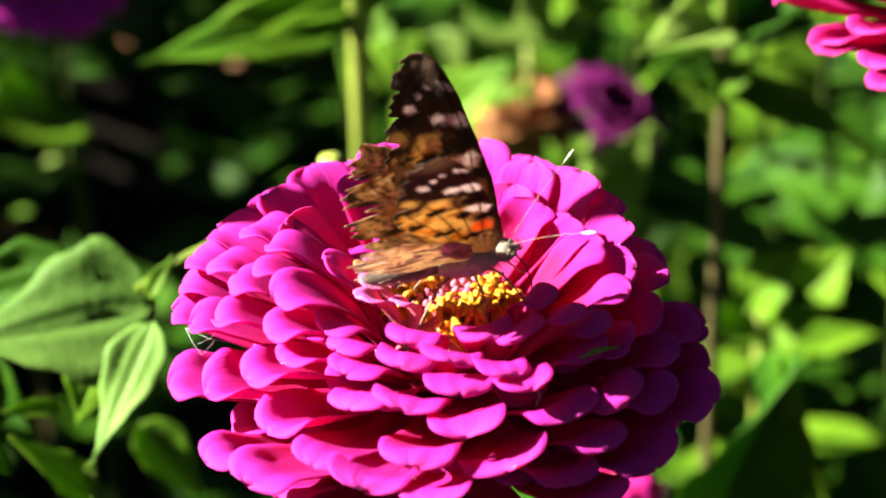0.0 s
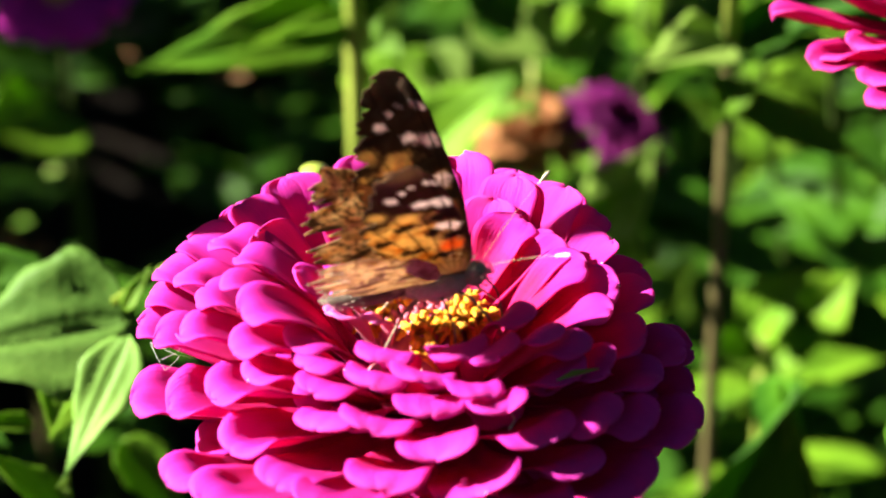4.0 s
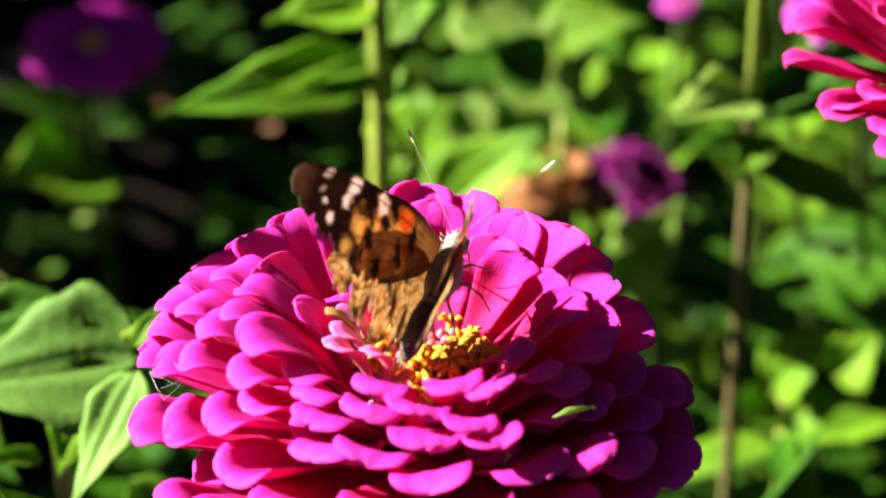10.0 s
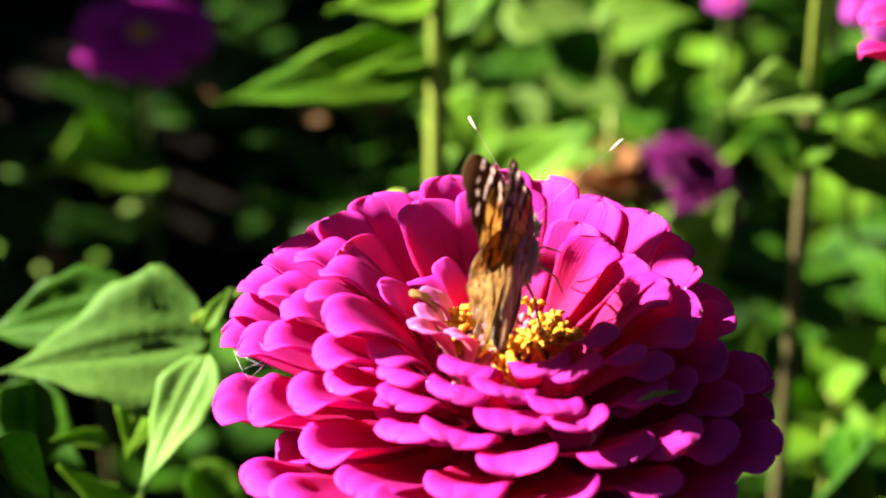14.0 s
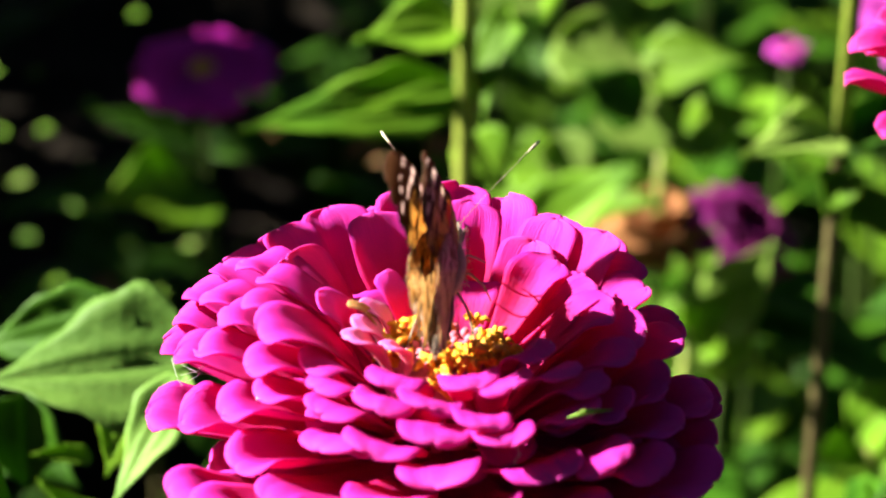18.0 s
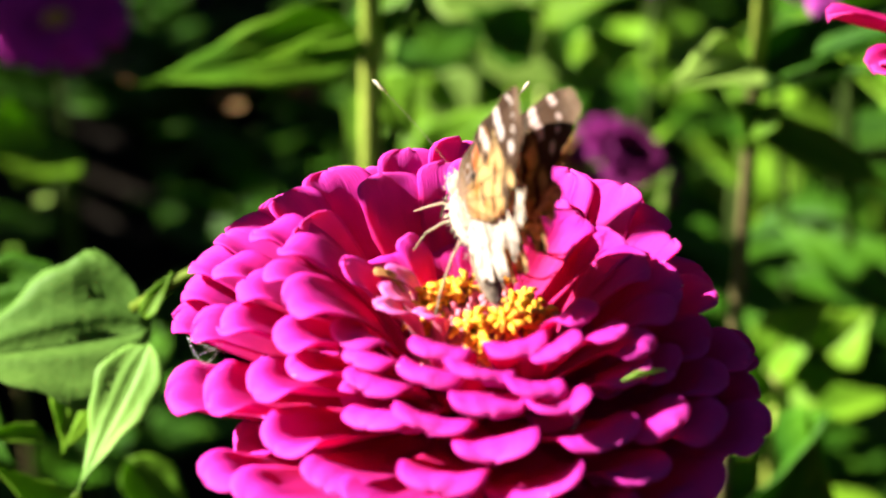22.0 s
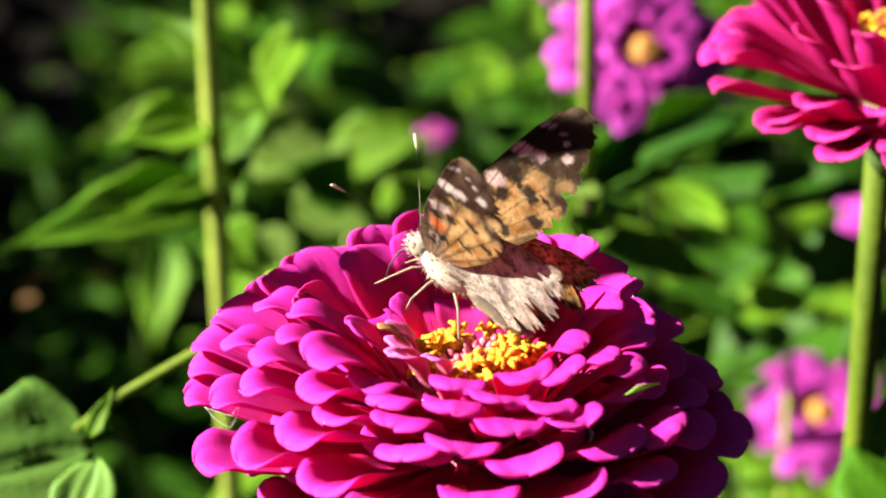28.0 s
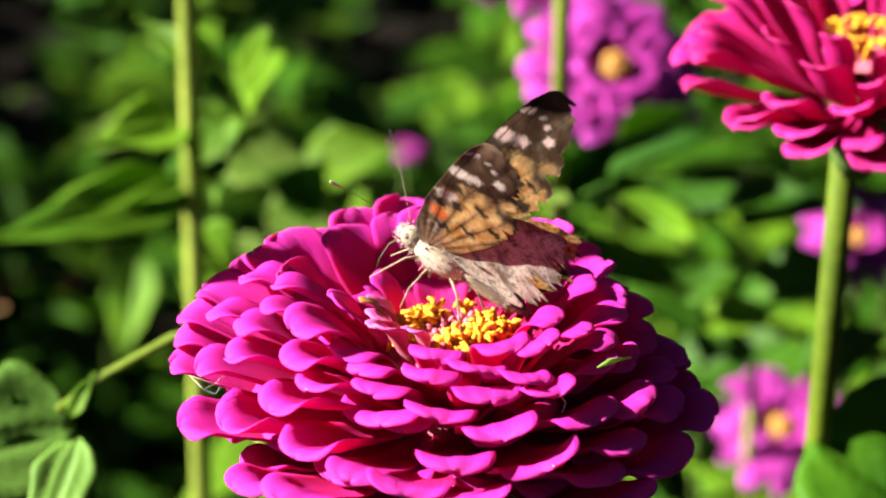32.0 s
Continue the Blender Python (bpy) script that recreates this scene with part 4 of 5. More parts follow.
def plant(name, base, top, label, seed, leaves=5, size=0.09, thick=0.0019, stem_mat=None, bend=0.0, first=0.15, group="zinnia plants", fresh=0.3):
    """A stem from base to top with opposite leaf pairs; returns the thing and a function of height along the stem."""
    rnd = random.Random(seed)
    p = thing(name, (base[0], base[1], 0), label, "plant", group)
    b, t = Vector((0, 0, base[2])), Vector(top) - Vector((base[0], base[1], 0))
    mid = (b + t) / 2 + Vector((bend, 0, 0))
    curve = [b, mid, t]
    part("stem", tube([bezier(curve, i / 9) for i in range(10)], [thick * (1.15 - 0.3 * i / 9) for i in range(10)], 9), stem_mat or STEM, p)
    az = rnd.uniform(0, 180)
    for i in range(leaves):
        f = first + (0.93 - first) * i / max(1, leaves - 1)
        az += 90 + rnd.uniform(-20, 20)
        for flip in (0, 180):
            s = round(size * rnd.choice((0.8, 1.0, 1.2)) * (1.1 - 0.45 * f), 3)
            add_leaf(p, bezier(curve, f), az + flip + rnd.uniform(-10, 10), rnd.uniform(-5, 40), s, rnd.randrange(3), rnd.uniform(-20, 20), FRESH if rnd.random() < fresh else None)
    return p


def leaf_to(p, base, tip, width, roll=0.0, mat=None, shape=0, fold=0.36):
    """A leaf on plant p from a base to a tip, both in the world; roll turns the blade about its midrib."""
    o = Vector(p.location)
    a, b = Vector(base), Vector(tip)
    x = (b - a).normalized()
    z = Vector((0, -0.55, 0.83))
    z = (z - x * z.dot(x)).normalized()
    y = z.cross(x)
    m = Matrix((x, y, z)).transposed().to_4x4()
    m.translation = a - o
    n = (b - a).length
    v, f, u = leaf_mesh(n, width * 1.45, 0.05 + 0.04 * shape, fold, 0.09, seed=int(n * 1e5) % 997, m=20, n=13)
    return part("leaf", moved((v, f, u), m @ pose(0, 0, 0, roll, 0, 0)), mat or LEAF, p)


# ---- named plants ----
p = plant("zinnia_plant", (-0.026, 0.277, -0.02), (-0.020, 0.268, 0.72), "tall green zinnia stem with broad paired leaves", 3, leaves=0, thick=0.0029)
leaf_to(p, (-0.023, 0.272, 0.506), (-0.077, 0.250, 0.509), 0.0140, -14, FRESH, 1, 0.22)
leaf_to(p, (-0.024, 0.270, 0.508), (-0.050, 0.250, 0.512), 0.005, 20, FRESH, 0)
leaf_to(p, (-0.023, 0.270, 0.525), (-0.049, 0.260, 0.527), 0.014, 15, FRESH, 1)
leaf_to(p, (-0.021, 0.270, 0.542), (-0.032, 0.290, 0.553), 0.007, 0, FRESH, 2)
leaf_to(p, (-0.020, 0.270, 0.548), (-0.002, 0.300, 0.524), 0.007, 20, FRESH, 2)
leaf_to(p, (-0.011, 0.280, 0.524), (-0.018, 0.260, 0.506), 0.011, 35, FRESH, 2)
leaf_to(p, (0.005, 0.330, 0.523), (-0.008, 0.300, 0.517), 0.011, 30, FRESH, 1)
leaf_to(p, (-0.0021, 0.2500, 0.5575), (-0.0119, 0.2600, 0.5346), 0.0062, 10, FRESH, 0, 0.3)
leaf_to(p, (-0.0131, 0.3000, 0.5213), (-0.0203, 0.3000, 0.4902), 0.0080, 10, FRESH, 0, 0.3)
leaf_to(p, (-0.021, 0.280, 0.492), (-0.011, 0.270, 0.480), 0.012, 20, FRESH, 2)
leaf_to(p, (-0.020, 0.300, 0.505), (-0.036, 0.320, 0.475), 0.011, 10, LEAF, 1)
p = plant("zinnia_plant", (0.076, 0.256, -0.02), (0.069, 0.245, 0.70), "tall zinnia stem with toothed leaves and brown lower part", 4, leaves=0, thick=0.0019, stem_mat=BROWN_STEM)
part("upper_stem", tube([(-0.0049, -0.0078, 0.505), (-0.0055, -0.0090, 0.56), (-0.0063, -0.0102, 0.63), (-0.0070, -0.0110, 0.70)], [0.0021, 0.0022, 0.0022, 0.0021], 10), STEM, p, "green upper stem")
leaf_to(p, (0.070, 0.245, 0.513), (0.049, 0.225, 0.518), 0.013, 10, PALE_LEAF, 2)
leaf_to(p, (0.071, 0.247, 0.512), (0.091, 0.260, 0.523), 0.008, 35, LEAF, 0)
leaf_to(p, (0.072, 0.247, 0.511), (0.097, 0.260, 0.508), 0.008, 20, FRESH, 1)
leaf_to(p, (0.0699, 0.2460, 0.5012), (0.1047, 0.2280, 0.4853), 0.0086, 10, FRESH, 1, 0.25)
leaf_to(p, (0.074, 0.245, 0.503), (0.066, 0.235, 0.498), 0.009, 10, FRESH, 1)
leaf_to(p, (0.074, 0.250, 0.509), (0.112, 0.250, 0.529), 0.014, -25, LEAF, 0)
leaf_to(p, (0.074, 0.250, 0.506), (0.101, 0.230, 0.523), 0.009, -25, LEAF, 1)
leaf_to(p, (0.092, 0.270, 0.516), (0.127, 0.300, 0.509), 0.009, 20, FRESH, 0)
p = plant("zinnia_plant", (0.10, 0.31, -0.02), (0.093, 0.30, 0.40), "low zinnia shoot with broad pale green leaves", 14, leaves=2, size=0.06)
leaf_to(p, (0.089, 0.300, 0.393), (0.103, 0.290, 0.417), 0.014, 10, FRESH, 2)
leaf_to(p, (0.090, 0.300, 0.383), (0.075, 0.290, 0.393), 0.012, 10, FRESH, 2)
leaf_to(p, (0.092, 0.300, 0.379), (0.109, 0.290, 0.400), 0.013, 10, FRESH, 2)
leaf_to(p, (0.110, 0.320, 0.383), (0.123, 0.320, 0.397), 0.014, 10, FRESH, 1)
leaf_to(p, (0.122, 0.300, 0.451), (0.141, 0.300, 0.464), 0.010, -20, LEAF, 1)
leaf_to(p, (0.121, 0.300, 0.428), (0.135, 0.290, 0.440), 0.013, -20, LEAF, 1)
leaf_to(p, (0.127, 0.300, 0.443), (0.152, 0.290, 0.451), 0.010, 0, FRESH, 1)
p = plant("zinnia_plant", (0.085, 0.19, -0.02), (0.083, 0.185, 0.38), "dark green broad zinnia leaf shoot", 15, leaves=1, size=0.06)
leaf_to(p, (0.067, 0.190, 0.400), (0.078, 0.170, 0.465), 0.024, 35, LEAF, 0)
leaf_to(p, (0.092, 0.190, 0.399), (0.079, 0.170, 0.464), 0.008, -50, FRESH, 0)
leaf_to(p, (0.044, 0.160, 0.434), (0.051, 0.160, 0.439), 0.007, 0, FRESH, 1)
leaf_to(p, (0.078, 0.200, 0.432), (0.082, 0.180, 0.460), 0.012, 10, LEAF, 1)
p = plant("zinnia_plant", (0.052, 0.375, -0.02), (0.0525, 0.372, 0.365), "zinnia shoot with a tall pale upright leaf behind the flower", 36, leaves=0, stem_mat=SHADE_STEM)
leaf_to(p, (0.0520, 0.3700, 0.3620), (0.0560, 0.3580, 0.4100), 0.0135, 8, PALE_LEAF, 0, 0.15)
p = plant("zinnia_plant", (0.04, 0.36, -0.02), (0.04, 0.355, 0.39), "zinnia shoot with large light leaves", 16, leaves=1, size=0.06)
leaf_to(p, (0.049, 0.360, 0.392), (0.065, 0.350, 0.423), 0.017, 15, PALE_LEAF, 1)
leaf_to(p, (0.045, 0.360, 0.380), (0.060, 0.350, 0.414), 0.017, 15, FRESH, 1)
leaf_to(p, (-0.017, 0.420, 0.393), (0.029, 0.400, 0.418), 0.021, 0, FRESH, 1)
leaf_to(p, (-0.008, 0.360, 0.416), (0.023, 0.360, 0.447), 0.018, 0, FRESH, 1)
leaf_to(p, (0.023, 0.360, 0.460), (0.003, 0.360, 0.475), 0.015, 0, LEAF, 1)
p = plant("zinnia_plant", (-0.02, 0.09, -0.02), (-0.020, 0.085, 0.572), "zinnia plant with large light green leaves close behind the flower", 17, leaves=0, thick=0.003)
leaf_to(p, (-0.0543, 0.0900, 0.5384), (-0.0920, 0.0800, 0.5395), 0.0200, 0, BROAD, 1, 0.14)
leaf_to(p, (-0.0534, 0.0800, 0.5418), (-0.0645, 0.0620, 0.5240), 0.0080, 8, BROAD, 0, 0.10)
leaf_to(p, (-0.0639, 0.0920, 0.5311), (-0.0723, 0.0850, 0.5148), 0.0093, 5, FRESH, 1, 0.15)
leaf_to(p, (-0.0547, 0.0850, 0.5436), (-0.0502, 0.0880, 0.5515), 0.0026, 0, FRESH, 0, 0.3)
leaf_to(p, (-0.0725, 0.1150, 0.5287), (-0.1051, 0.1150, 0.5238), 0.0135, -6, LEAF, 1, 0.2)
leaf_to(p, (-0.0746, 0.0900, 0.5150), (-0.0847, 0.0850, 0.5199), 0.0035, 10, FRESH, 0, 0.4)
leaf_to(p, (-0.0694, 0.0850, 0.4979), (-0.0839, 0.0850, 0.5127), 0.0069, 20, FRESH, 0, 0.4)
leaf_to(p, (-0.0718, 0.0880, 0.4942), (-0.0685, 0.0850, 0.5068), 0.0037, 0, PALE_LEAF, 0, 0.4)
leaf_to(p, (-0.0701, 0.1500, 0.4664), (-0.0548, 0.1400, 0.4498), 0.0090, -20, FRESH, 1, 0.3)
leaf_to(p, (-0.0924, 0.1100, 0.5153), (-0.0946, 0.1100, 0.4898), 0.0125, 0, LEAF, 1, 0.3)
leaf_to(p, (-0.1109, 0.1400, 0.4863), (-0.0883, 0.1300, 0.4816), 0.0134, 0, LEAF, 1, 0.3)
part("petiole", tube([(-0.001, -0.006, 0.562), (-0.016, -0.003, 0.557), (-0.028, -0.002, 0.550), (-0.037, -0.002, 0.5435)], [0.0012, 0.0011, 0.0010, 0.0010], 8), THICK_STEM, p)
p = plant("zinnia_plant", (-0.098, 0.02, -0.02), (-0.0770, 0.032, 0.72), "smooth green stem close to the flower", 18, leaves=0, thick=0.0022, bend=-0.004, stem_mat=THICK_STEM)
leaf_to(p, (-0.079, 0.030, 0.574), (-0.092, 0.030, 0.558), 0.008, 10, FRESH, 1)
leaf_to(p, (-0.079, 0.030, 0.558), (-0.071, 0.040, 0.540), 0.006, 10, LEAF, 1)

p = plant("zinnia_plant", (0.03, 0.45, -0.02), (0.03, 0.43, 0.42), "zinnia plant with broad pale sunlit leaves", 31, leaves=1, size=0.05)
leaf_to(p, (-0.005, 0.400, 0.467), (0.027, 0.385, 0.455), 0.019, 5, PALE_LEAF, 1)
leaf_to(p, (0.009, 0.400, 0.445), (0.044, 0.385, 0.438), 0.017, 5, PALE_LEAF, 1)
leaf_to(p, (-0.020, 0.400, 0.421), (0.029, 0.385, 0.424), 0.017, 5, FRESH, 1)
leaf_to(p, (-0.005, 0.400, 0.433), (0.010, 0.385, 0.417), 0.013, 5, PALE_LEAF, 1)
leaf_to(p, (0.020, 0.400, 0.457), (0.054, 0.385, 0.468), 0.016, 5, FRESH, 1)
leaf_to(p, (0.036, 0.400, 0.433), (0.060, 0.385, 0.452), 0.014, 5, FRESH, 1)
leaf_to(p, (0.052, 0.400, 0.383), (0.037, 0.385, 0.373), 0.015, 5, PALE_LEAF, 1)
p = plant("zinnia_plant", (-0.05, 0.66, -0.03), (-0.04, 0.64, 0.36), "zinnia plant with hanging pale leaves in the sun", 34, leaves=1, size=0.05, stem_mat=SHADE_STEM)
leaf_to(p, (-0.0286, 0.6400, 0.3185), (-0.0369, 0.6100, 0.2803), 0.0175, 10, FRESH, 1, 0.3)
leaf_to(p, (-0.0146, 0.6600, 0.3724), (-0.0575, 0.6300, 0.3765), 0.0136, 0, PALE_LEAF, 1, 0.3)
p = plant("zinnia_plant", (-0.16, 0.58, -0.03), (-0.155, 0.56, 0.32), "thin zinnia shoot with small loose leaves set as sunlit flecks", 32, leaves=1, size=0.04, stem_mat=SHADE_STEM)
# pale material replaces the sunlight that doesn't reach this leaf
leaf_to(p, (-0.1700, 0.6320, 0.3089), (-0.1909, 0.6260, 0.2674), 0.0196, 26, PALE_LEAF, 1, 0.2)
# loose leaflets imitate blurred flecks of sunlight
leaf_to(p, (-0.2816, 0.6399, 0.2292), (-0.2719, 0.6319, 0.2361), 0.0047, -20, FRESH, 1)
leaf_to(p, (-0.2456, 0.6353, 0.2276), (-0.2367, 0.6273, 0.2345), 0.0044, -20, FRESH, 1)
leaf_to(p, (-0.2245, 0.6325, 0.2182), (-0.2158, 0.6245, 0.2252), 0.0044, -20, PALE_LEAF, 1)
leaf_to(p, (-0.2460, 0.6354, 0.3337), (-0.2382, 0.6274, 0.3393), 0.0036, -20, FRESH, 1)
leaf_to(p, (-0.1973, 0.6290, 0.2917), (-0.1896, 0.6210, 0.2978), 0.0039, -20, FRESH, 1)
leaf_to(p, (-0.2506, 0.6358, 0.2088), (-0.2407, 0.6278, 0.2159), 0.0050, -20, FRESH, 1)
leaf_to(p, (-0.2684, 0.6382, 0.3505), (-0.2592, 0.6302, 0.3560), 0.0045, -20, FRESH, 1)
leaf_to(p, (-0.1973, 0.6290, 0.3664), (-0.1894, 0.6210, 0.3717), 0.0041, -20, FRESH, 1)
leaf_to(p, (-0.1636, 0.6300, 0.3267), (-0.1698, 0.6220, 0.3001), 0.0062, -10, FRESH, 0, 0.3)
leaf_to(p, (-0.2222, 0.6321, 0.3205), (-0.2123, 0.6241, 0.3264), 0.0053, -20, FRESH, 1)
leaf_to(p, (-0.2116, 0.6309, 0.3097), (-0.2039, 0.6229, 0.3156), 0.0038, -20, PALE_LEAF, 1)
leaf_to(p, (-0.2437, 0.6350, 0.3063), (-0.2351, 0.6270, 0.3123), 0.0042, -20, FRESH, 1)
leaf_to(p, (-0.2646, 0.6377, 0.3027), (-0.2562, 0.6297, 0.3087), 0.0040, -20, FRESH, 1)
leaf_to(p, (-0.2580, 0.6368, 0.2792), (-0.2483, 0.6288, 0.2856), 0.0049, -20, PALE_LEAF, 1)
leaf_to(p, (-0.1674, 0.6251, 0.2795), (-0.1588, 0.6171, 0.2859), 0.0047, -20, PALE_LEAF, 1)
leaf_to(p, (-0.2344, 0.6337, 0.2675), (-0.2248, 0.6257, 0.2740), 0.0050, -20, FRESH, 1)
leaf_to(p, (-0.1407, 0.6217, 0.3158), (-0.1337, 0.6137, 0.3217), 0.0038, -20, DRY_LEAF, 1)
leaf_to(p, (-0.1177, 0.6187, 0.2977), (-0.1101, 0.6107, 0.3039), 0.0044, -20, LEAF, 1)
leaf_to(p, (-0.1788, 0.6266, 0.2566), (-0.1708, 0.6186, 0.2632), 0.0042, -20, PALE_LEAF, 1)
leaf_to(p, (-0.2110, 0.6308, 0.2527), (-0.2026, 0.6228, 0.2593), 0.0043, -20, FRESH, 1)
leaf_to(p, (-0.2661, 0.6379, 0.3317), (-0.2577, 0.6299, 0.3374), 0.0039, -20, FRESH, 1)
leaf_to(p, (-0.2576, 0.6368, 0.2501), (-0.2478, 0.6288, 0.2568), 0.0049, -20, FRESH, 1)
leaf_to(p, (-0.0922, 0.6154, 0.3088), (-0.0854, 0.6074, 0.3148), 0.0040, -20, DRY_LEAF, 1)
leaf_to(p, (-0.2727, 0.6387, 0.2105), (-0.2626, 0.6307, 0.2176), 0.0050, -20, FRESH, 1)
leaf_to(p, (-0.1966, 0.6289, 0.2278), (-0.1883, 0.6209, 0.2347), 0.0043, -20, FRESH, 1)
p = plant("zinnia_plant", (-0.17, 0.53, -0.03), (-0.168, 0.50, 0.30), "withered zinnia shoot with curled brown leaves", 35, leaves=1, size=0.04, stem_mat=BROWN_STEM)
leaf_to(p, (-0.1850, 0.5000, 0.3112), (-0.1728, 0.4900, 0.3101), 0.0065, 0, DRY_LEAF, 1)
leaf_to(p, (-0.1744, 0.5000, 0.3028), (-0.1623, 0.4900, 0.3017), 0.0066, 0, DRY_LEAF, 1)
leaf_to(p, (-0.1614, 0.5000, 0.2976), (-0.1514, 0.4900, 0.2980), 0.0052, 0, DRY_LEAF, 1)
# slim leaf shape in place of a tan twig
leaf_to(p, (-0.0862, 0.5000, 0.3700), (-0.0674, 0.4900, 0.3880), 0.0038, 0, DRY_LEAF, 0)
leaf_to(p, (-0.0590, 0.5500, 0.3534), (-0.0486, 0.5400, 0.3508), 0.0067, 0, DRY_LEAF, 1)
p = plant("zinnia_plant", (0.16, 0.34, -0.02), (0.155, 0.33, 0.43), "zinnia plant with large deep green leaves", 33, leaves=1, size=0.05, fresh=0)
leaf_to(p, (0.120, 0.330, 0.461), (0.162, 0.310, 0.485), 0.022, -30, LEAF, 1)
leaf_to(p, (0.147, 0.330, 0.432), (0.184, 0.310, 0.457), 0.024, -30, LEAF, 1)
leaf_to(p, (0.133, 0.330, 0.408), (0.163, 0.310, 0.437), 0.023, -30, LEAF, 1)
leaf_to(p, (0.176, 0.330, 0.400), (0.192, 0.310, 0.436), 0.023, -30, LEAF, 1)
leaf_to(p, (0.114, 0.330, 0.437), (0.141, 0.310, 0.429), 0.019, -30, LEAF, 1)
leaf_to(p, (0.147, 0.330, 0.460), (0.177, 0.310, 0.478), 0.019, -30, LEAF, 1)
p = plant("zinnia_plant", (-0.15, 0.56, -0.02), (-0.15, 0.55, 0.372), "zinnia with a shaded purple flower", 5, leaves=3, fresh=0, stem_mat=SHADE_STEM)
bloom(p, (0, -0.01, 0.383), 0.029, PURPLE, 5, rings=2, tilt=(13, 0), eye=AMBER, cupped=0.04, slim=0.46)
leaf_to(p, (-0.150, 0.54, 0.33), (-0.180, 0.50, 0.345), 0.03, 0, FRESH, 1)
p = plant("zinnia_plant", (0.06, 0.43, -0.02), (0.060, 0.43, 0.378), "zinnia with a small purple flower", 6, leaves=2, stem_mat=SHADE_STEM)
bloom(p, (0, 0, 0.388), 0.021, SHADED_PURPLE, 6, rings=3, tilt=(20, 25), eye=SHADED_PURPLE)
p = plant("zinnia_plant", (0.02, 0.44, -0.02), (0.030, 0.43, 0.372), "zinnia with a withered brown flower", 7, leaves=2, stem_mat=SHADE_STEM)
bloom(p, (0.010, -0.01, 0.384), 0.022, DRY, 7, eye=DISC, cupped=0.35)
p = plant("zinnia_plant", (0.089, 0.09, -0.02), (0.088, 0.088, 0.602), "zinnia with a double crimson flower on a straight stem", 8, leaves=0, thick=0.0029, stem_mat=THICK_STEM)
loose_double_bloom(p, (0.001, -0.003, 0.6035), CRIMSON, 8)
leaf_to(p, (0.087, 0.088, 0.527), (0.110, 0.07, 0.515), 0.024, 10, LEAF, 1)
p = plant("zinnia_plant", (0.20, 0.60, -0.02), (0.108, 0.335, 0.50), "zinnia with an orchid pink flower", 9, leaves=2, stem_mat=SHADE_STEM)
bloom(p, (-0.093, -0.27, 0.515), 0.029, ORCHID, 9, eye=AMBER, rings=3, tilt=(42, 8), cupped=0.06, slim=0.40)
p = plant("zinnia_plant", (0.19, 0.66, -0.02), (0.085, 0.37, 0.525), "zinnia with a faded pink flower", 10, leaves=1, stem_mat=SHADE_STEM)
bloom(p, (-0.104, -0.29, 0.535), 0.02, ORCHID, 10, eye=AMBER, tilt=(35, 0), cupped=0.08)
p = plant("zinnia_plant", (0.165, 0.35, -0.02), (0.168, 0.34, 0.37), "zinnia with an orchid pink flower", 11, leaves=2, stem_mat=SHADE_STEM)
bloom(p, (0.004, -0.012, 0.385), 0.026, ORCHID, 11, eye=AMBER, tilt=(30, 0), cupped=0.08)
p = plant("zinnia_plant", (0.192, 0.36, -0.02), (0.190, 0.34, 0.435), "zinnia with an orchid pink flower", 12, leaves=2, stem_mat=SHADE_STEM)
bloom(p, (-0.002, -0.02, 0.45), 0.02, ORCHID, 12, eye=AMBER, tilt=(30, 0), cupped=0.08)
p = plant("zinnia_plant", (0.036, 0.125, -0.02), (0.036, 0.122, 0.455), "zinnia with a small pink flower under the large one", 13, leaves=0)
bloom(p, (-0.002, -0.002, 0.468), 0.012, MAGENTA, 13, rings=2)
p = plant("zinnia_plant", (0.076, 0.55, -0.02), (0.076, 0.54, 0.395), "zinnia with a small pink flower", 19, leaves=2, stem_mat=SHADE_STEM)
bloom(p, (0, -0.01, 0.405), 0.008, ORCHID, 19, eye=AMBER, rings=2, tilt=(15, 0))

# ---- tall neighbours on the sunny side, added out of view to cast shade ----
rnd = random.Random(77)
for i in range(64):
    y = 0.25 + 0.032 * i + rnd.uniform(-0.03, 0.03)
    x = -0.30 - 0.31 * y - rnd.uniform(0, 0.36)
    h = rnd.uniform(0.36, 0.46) if y < 0.48 else 0.66 + 0.55 * (-x - 0.5) + rnd.uniform(-0.05, 0.05)
    # kept low along one strip, so that sun reaches the small leaves
    if abs(y - 0.625 + 0.13 * (x + 0.17)) < 0.045:
        h = 0.42
    plant("zinnia_plant", (x, y, -0.03), (x + rnd.uniform(-0.04, 0.04), y, h), "tall leafy zinnia plant added out of view to shade the bed", 300 + i, leaves=7, size=0.14, fresh=0.2)
# second unseen row, lower, added to keep sun off the soil
for i in range(32):
    y = 0.72 + 0.047 * i + rnd.uniform(-0.03, 0.03)
    x = -0.32 - 0.31 * y - rnd.uniform(0, 0.25)
    plant("zinnia_plant", (x, y, -0.03), (x + rnd.uniform(-0.04, 0.04), y, 0.42 + 0.3 * (-x - 0.5) + rnd.uniform(-0.05, 0.05)), "bushy leafy zinnia plant added out of view to shade the soil", 500 + i, leaves=7, size=0.14, fresh=0.1)

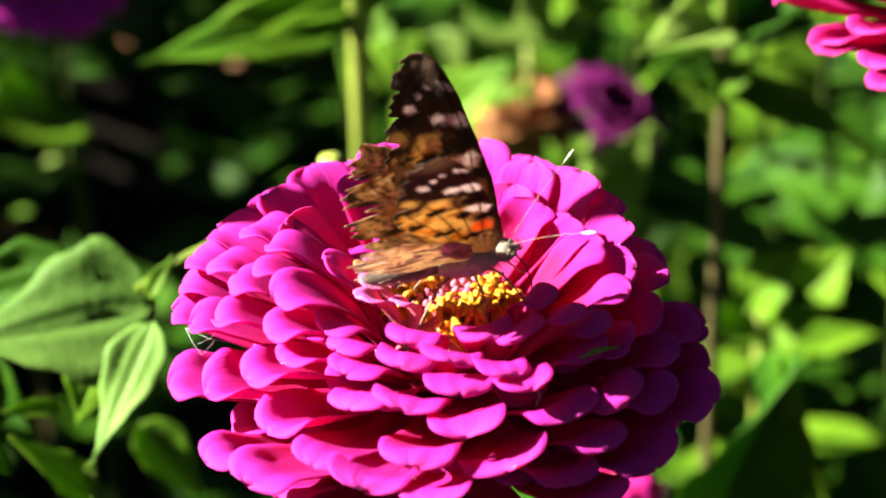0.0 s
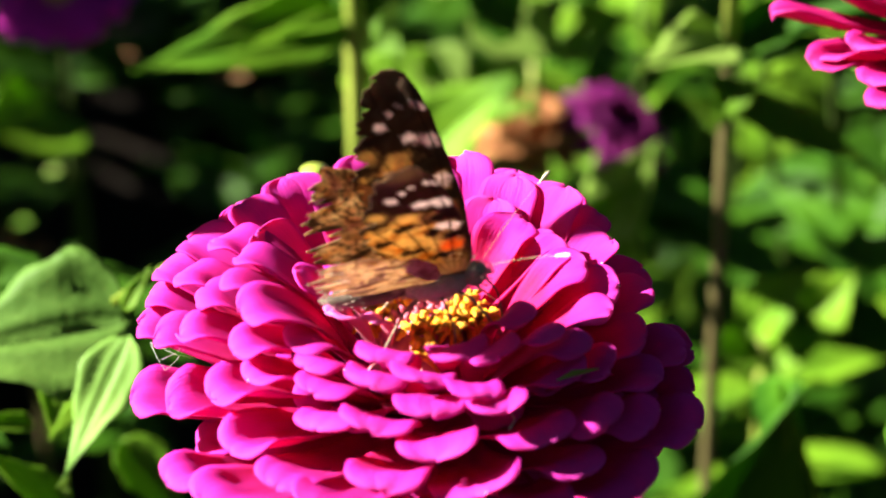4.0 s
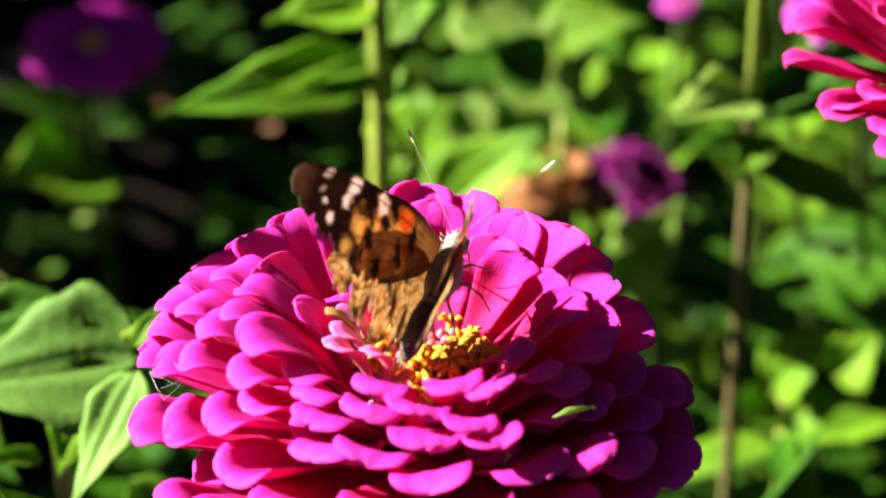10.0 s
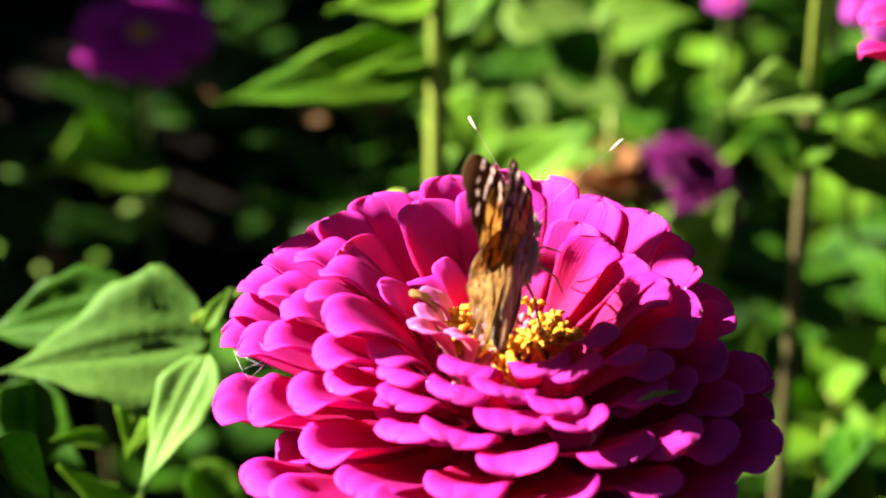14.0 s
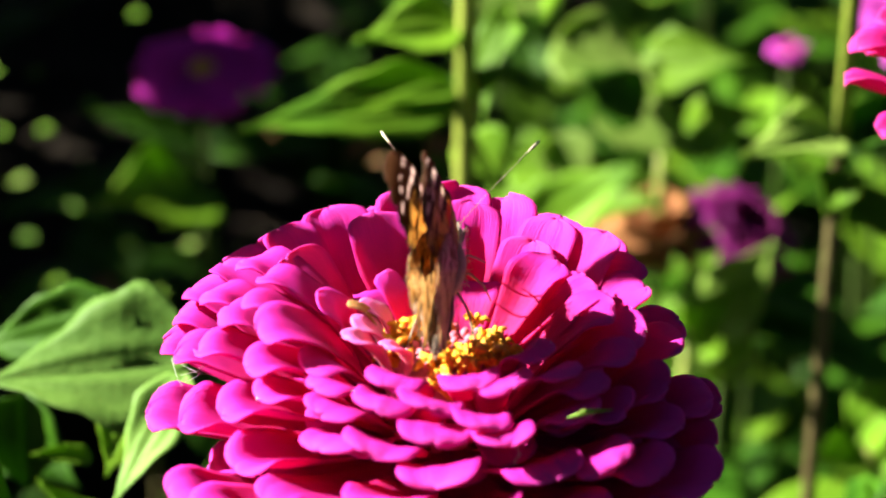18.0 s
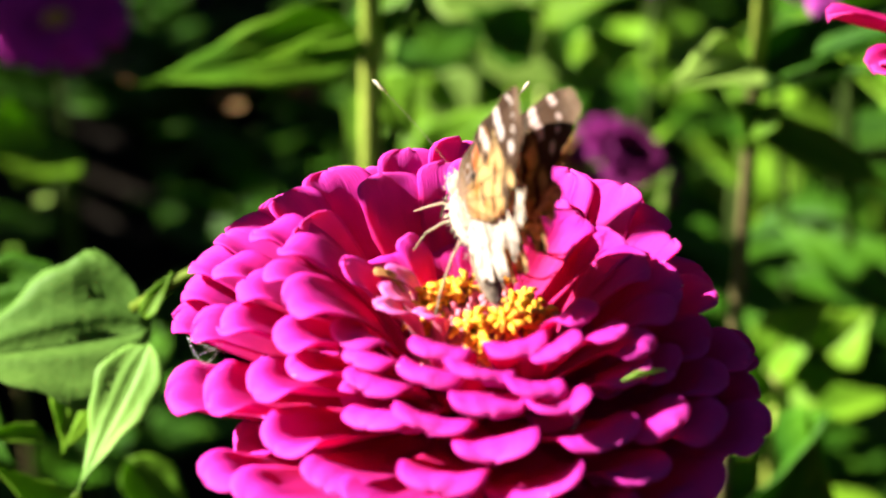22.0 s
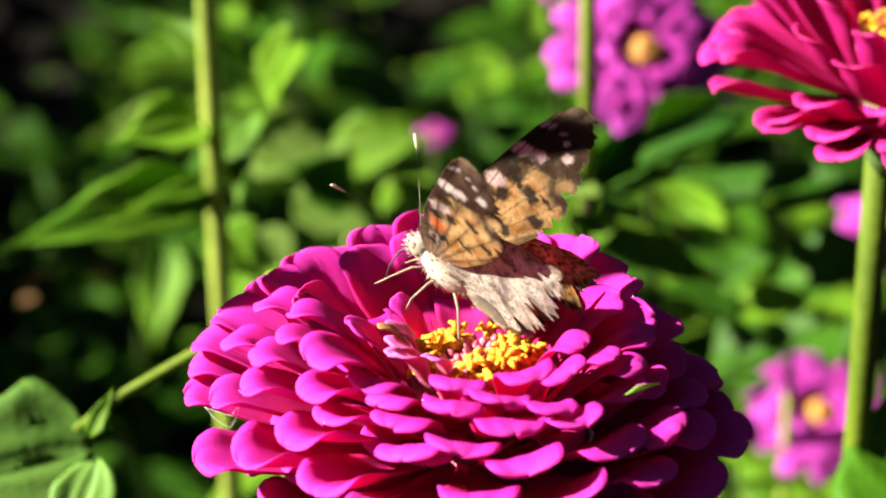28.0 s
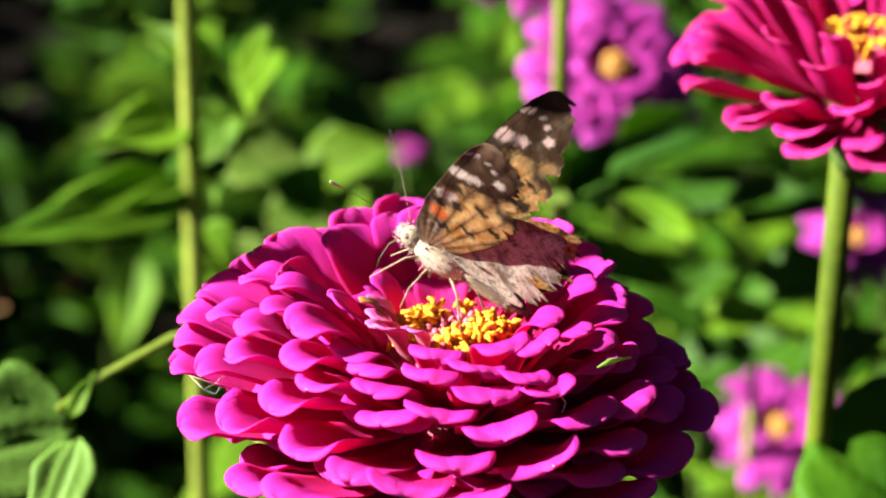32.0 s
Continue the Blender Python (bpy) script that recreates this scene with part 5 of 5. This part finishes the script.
# ---- the bed behind ----
rnd = random.Random(5)
made = 0
while made < 160:
    y = 0.36 + 1.75 * rnd.random() ** 1.3
    x = rnd.uniform(-0.14 - 0.27 * y, 0.20 + 0.34 * y)
    shaded_side = x < -0.020 - 0.02 * y
    if shaded_side and rnd.random() < 0.70:
        continue
    made += 1
    low, high = (0.05, 0.22) if shaded_side else (0.14, 0.44 - 0.10 * y)
    top = (x + rnd.uniform(-0.03, 0.03), y + rnd.uniform(-0.03, 0.03), rnd.uniform(low, high))
    if shaded_side and made % 2:
        continue
    # no light leaves on the shaded side: its shade goes into leaf colour too
    plant("zinnia_plant", (x, y, -0.03), top, "leafy green zinnia plant in the bed", 100 + made, leaves=6, size=0.10, thick=0.0015, stem_mat=SHADE_STEM, fresh=0.0 if shaded_side else 0.28, first=0.12)


def litter():
    """Dry leaves and broken stalks strewn on the soil."""
    rnd = random.Random(8)
    items = []
    for _ in range(160):
        y = rnd.uniform(0.3, 1.9)
        x = rnd.uniform(-0.05, 0.2 + 0.35 * y)
        s = rnd.uniform(0.015, 0.05)
        m = Matrix.Translation((x, y, rnd.uniform(-0.02, 0.015))) @ pose(0, 0, 0, rnd.uniform(-35, 35), rnd.uniform(-30, 30), rnd.uniform(0, 360))
        items.append(moved(leaf_mesh(s, s * 0.5, 0.3, 0.4, 0.1, seed=rnd.randrange(99), m=6, n=5), m))
    return joined(items)


tagged(part("leaf_litter", litter(), LITTER, None), "dry brown leaves strewn over the soil", "leaf litter", kind="stuff")


# time, place (mm, height above 600), heading, nose up, roll, left and right wing (raised), sweep of forewings and hindwings (degrees)
FLIGHT = [
    (0.0, 1.8, -3.2, 7.5, 4, 10, 0, 82, 59, 0, -4),
    (2.5, 1.0, -4.2, 7.2, 3, 9, 1, 85, 60, 1, -6),
    (4.5, 0.9, -3.9, 7.0, 6, 9, -2, 86, 60, 0, -8),
    (5.5, 0.9, -3.6, 6.8, 7, 9, -3, 86, 60, 0, -10),
    (6.5, 1.7, -3.0, 7.4, 8, 9, 1, 79, 63, -4, -3),
    (7.0, 1.4, -0.3, 7.4, 18, 12, 1, 80, 58, -2, -2),
    (7.5, 1.4, 2.6, 7.7, 35, 15, 0, 34, 46, -10, -11),
    (8.0, 1.0, 3.6, 7.5, 34, 18, 0, 39, 61, -8, -12),
    (9.0, 2.2, 3.7, 7.4, 34, 17, 0, 37, 61, -9, -14),
    (9.5, 2.2, 4.3, 7.5, 50, 20, 0, 62, 70, -10, -11),
    (10.0, 2.0, 4.4, 7.7, 69, 23, 1, 64, 70, -13, -11),
    (10.5, 2.5, 1.0, 7.3, 68, 21, 0, 72, 82, -9, -8),
    (11.0, 2.6, -1.5, 7.1, 68, 20, -1, 78, 88, -8, -8),
    (12.0, 2.4, 1.5, 7.8, 75, 23, 1, 78, 91, -13, -20),
    (13.0, 1.5, 3.5, 8.4, 80, 25, 1, 81, 90, -14, -26),
    (14.0, 1.2, 3.2, 8.4, 78, 23, 2, 84, 90, -14, -24),
    (17.0, 0.5, 5.2, 7.9, 82, 21, 4, 82, 93, -13, -21),
    (18.0, -0.5, 5.0, 7.9, 89, 21, 0, 81, 95, -13, -20),
    (19.0, -0.6, 6.7, 8.2, 97, 26, -2, 85, 80, -12, -20),
    (20.0, 0.5, 7.5, 8.4, 97, 22, 2, 85, 83, -11, -18),
    (21.0, -0.8, 6.7, 8.8, 103, 21, 5, 87, 87, -8, -10),
    (22.0, -1.2, 6.4, 9.0, 104, 20, 9, 86, 84, -12, -8),
    (23.0, -1.7, 3.0, 8.0, 104, 13, 4, 88, 86, -5, -2),
    (24.0, -2.1, 1.6, 7.5, 104, 12, 4, 88, 86, -4, -2),
    (24.5, -2.5, 2.5, 7.4, 105, 14, 4, 88, 86, -4, -4),
    (26.5, -3.0, 5.7, 7.3, 112, 16, 5, 86, 87, -6, -10),
    (27.0, -1.7, 6.8, 7.4, 111, 15, 4, 86, 87, -8, -12),
    (27.5, -1.8, 8.8, 7.5, 128, 23, 2, 70, 56, -2, -22),
    (28.0, -1.8, 9.6, 7.5, 139, 28, 1, 63, 41, 2, -21),
    (29.0, -1.5, 9.6, 7.6, 142, 27, 1, 62, 38, 2, -21),
    (30.0, -1.1, 9.0, 8.2, 144, 27, 0, 65, 53, -8, -23),
    (31.0, -0.6, 5.8, 6.9, 147, 25, 0, 69, 41, 3, -14),
    (32.0, -0.3, 6.4, 7.4, 149, 26, 0, 65, 46, -1, -18),
]


def motions():
    walk(butterfly, [(t, pose(x * 0.001, y * 0.001, 0.6 + z * 0.001) @ pose(0, 0, 0, 0, 0, head) @ pose(0, 0, 0, 0, -nose, 0) @ pose(0, 0, 0, roll, 0, 0))
                     for t, x, y, z, head, nose, roll, *_ in FLIGHT])
    for (word, which), wing in wings.items():
        col = 7 if word == "left" else 8
        sweep = 10 if which == "hind" else 9
        rows = []
        for row in FLIGHT:
            off = 0.0
            if which == "hind":
                off = float(np.interp(row[0], [0, 6.5, 7.5, 11, 19, 22, 23, 27, 28, 32], [-15, -13, -4, -3, -3, -3, -2, -4, -26, -28])) if word == "right" else float(np.interp(row[0], [17, 19, 24, 27, 28], [0, 6, 6, 2, 14]))
            rows.append((row[0], wing_pose(word, which, row[col] + off, row[sweep])))
        walk(wing, rows)


motions()
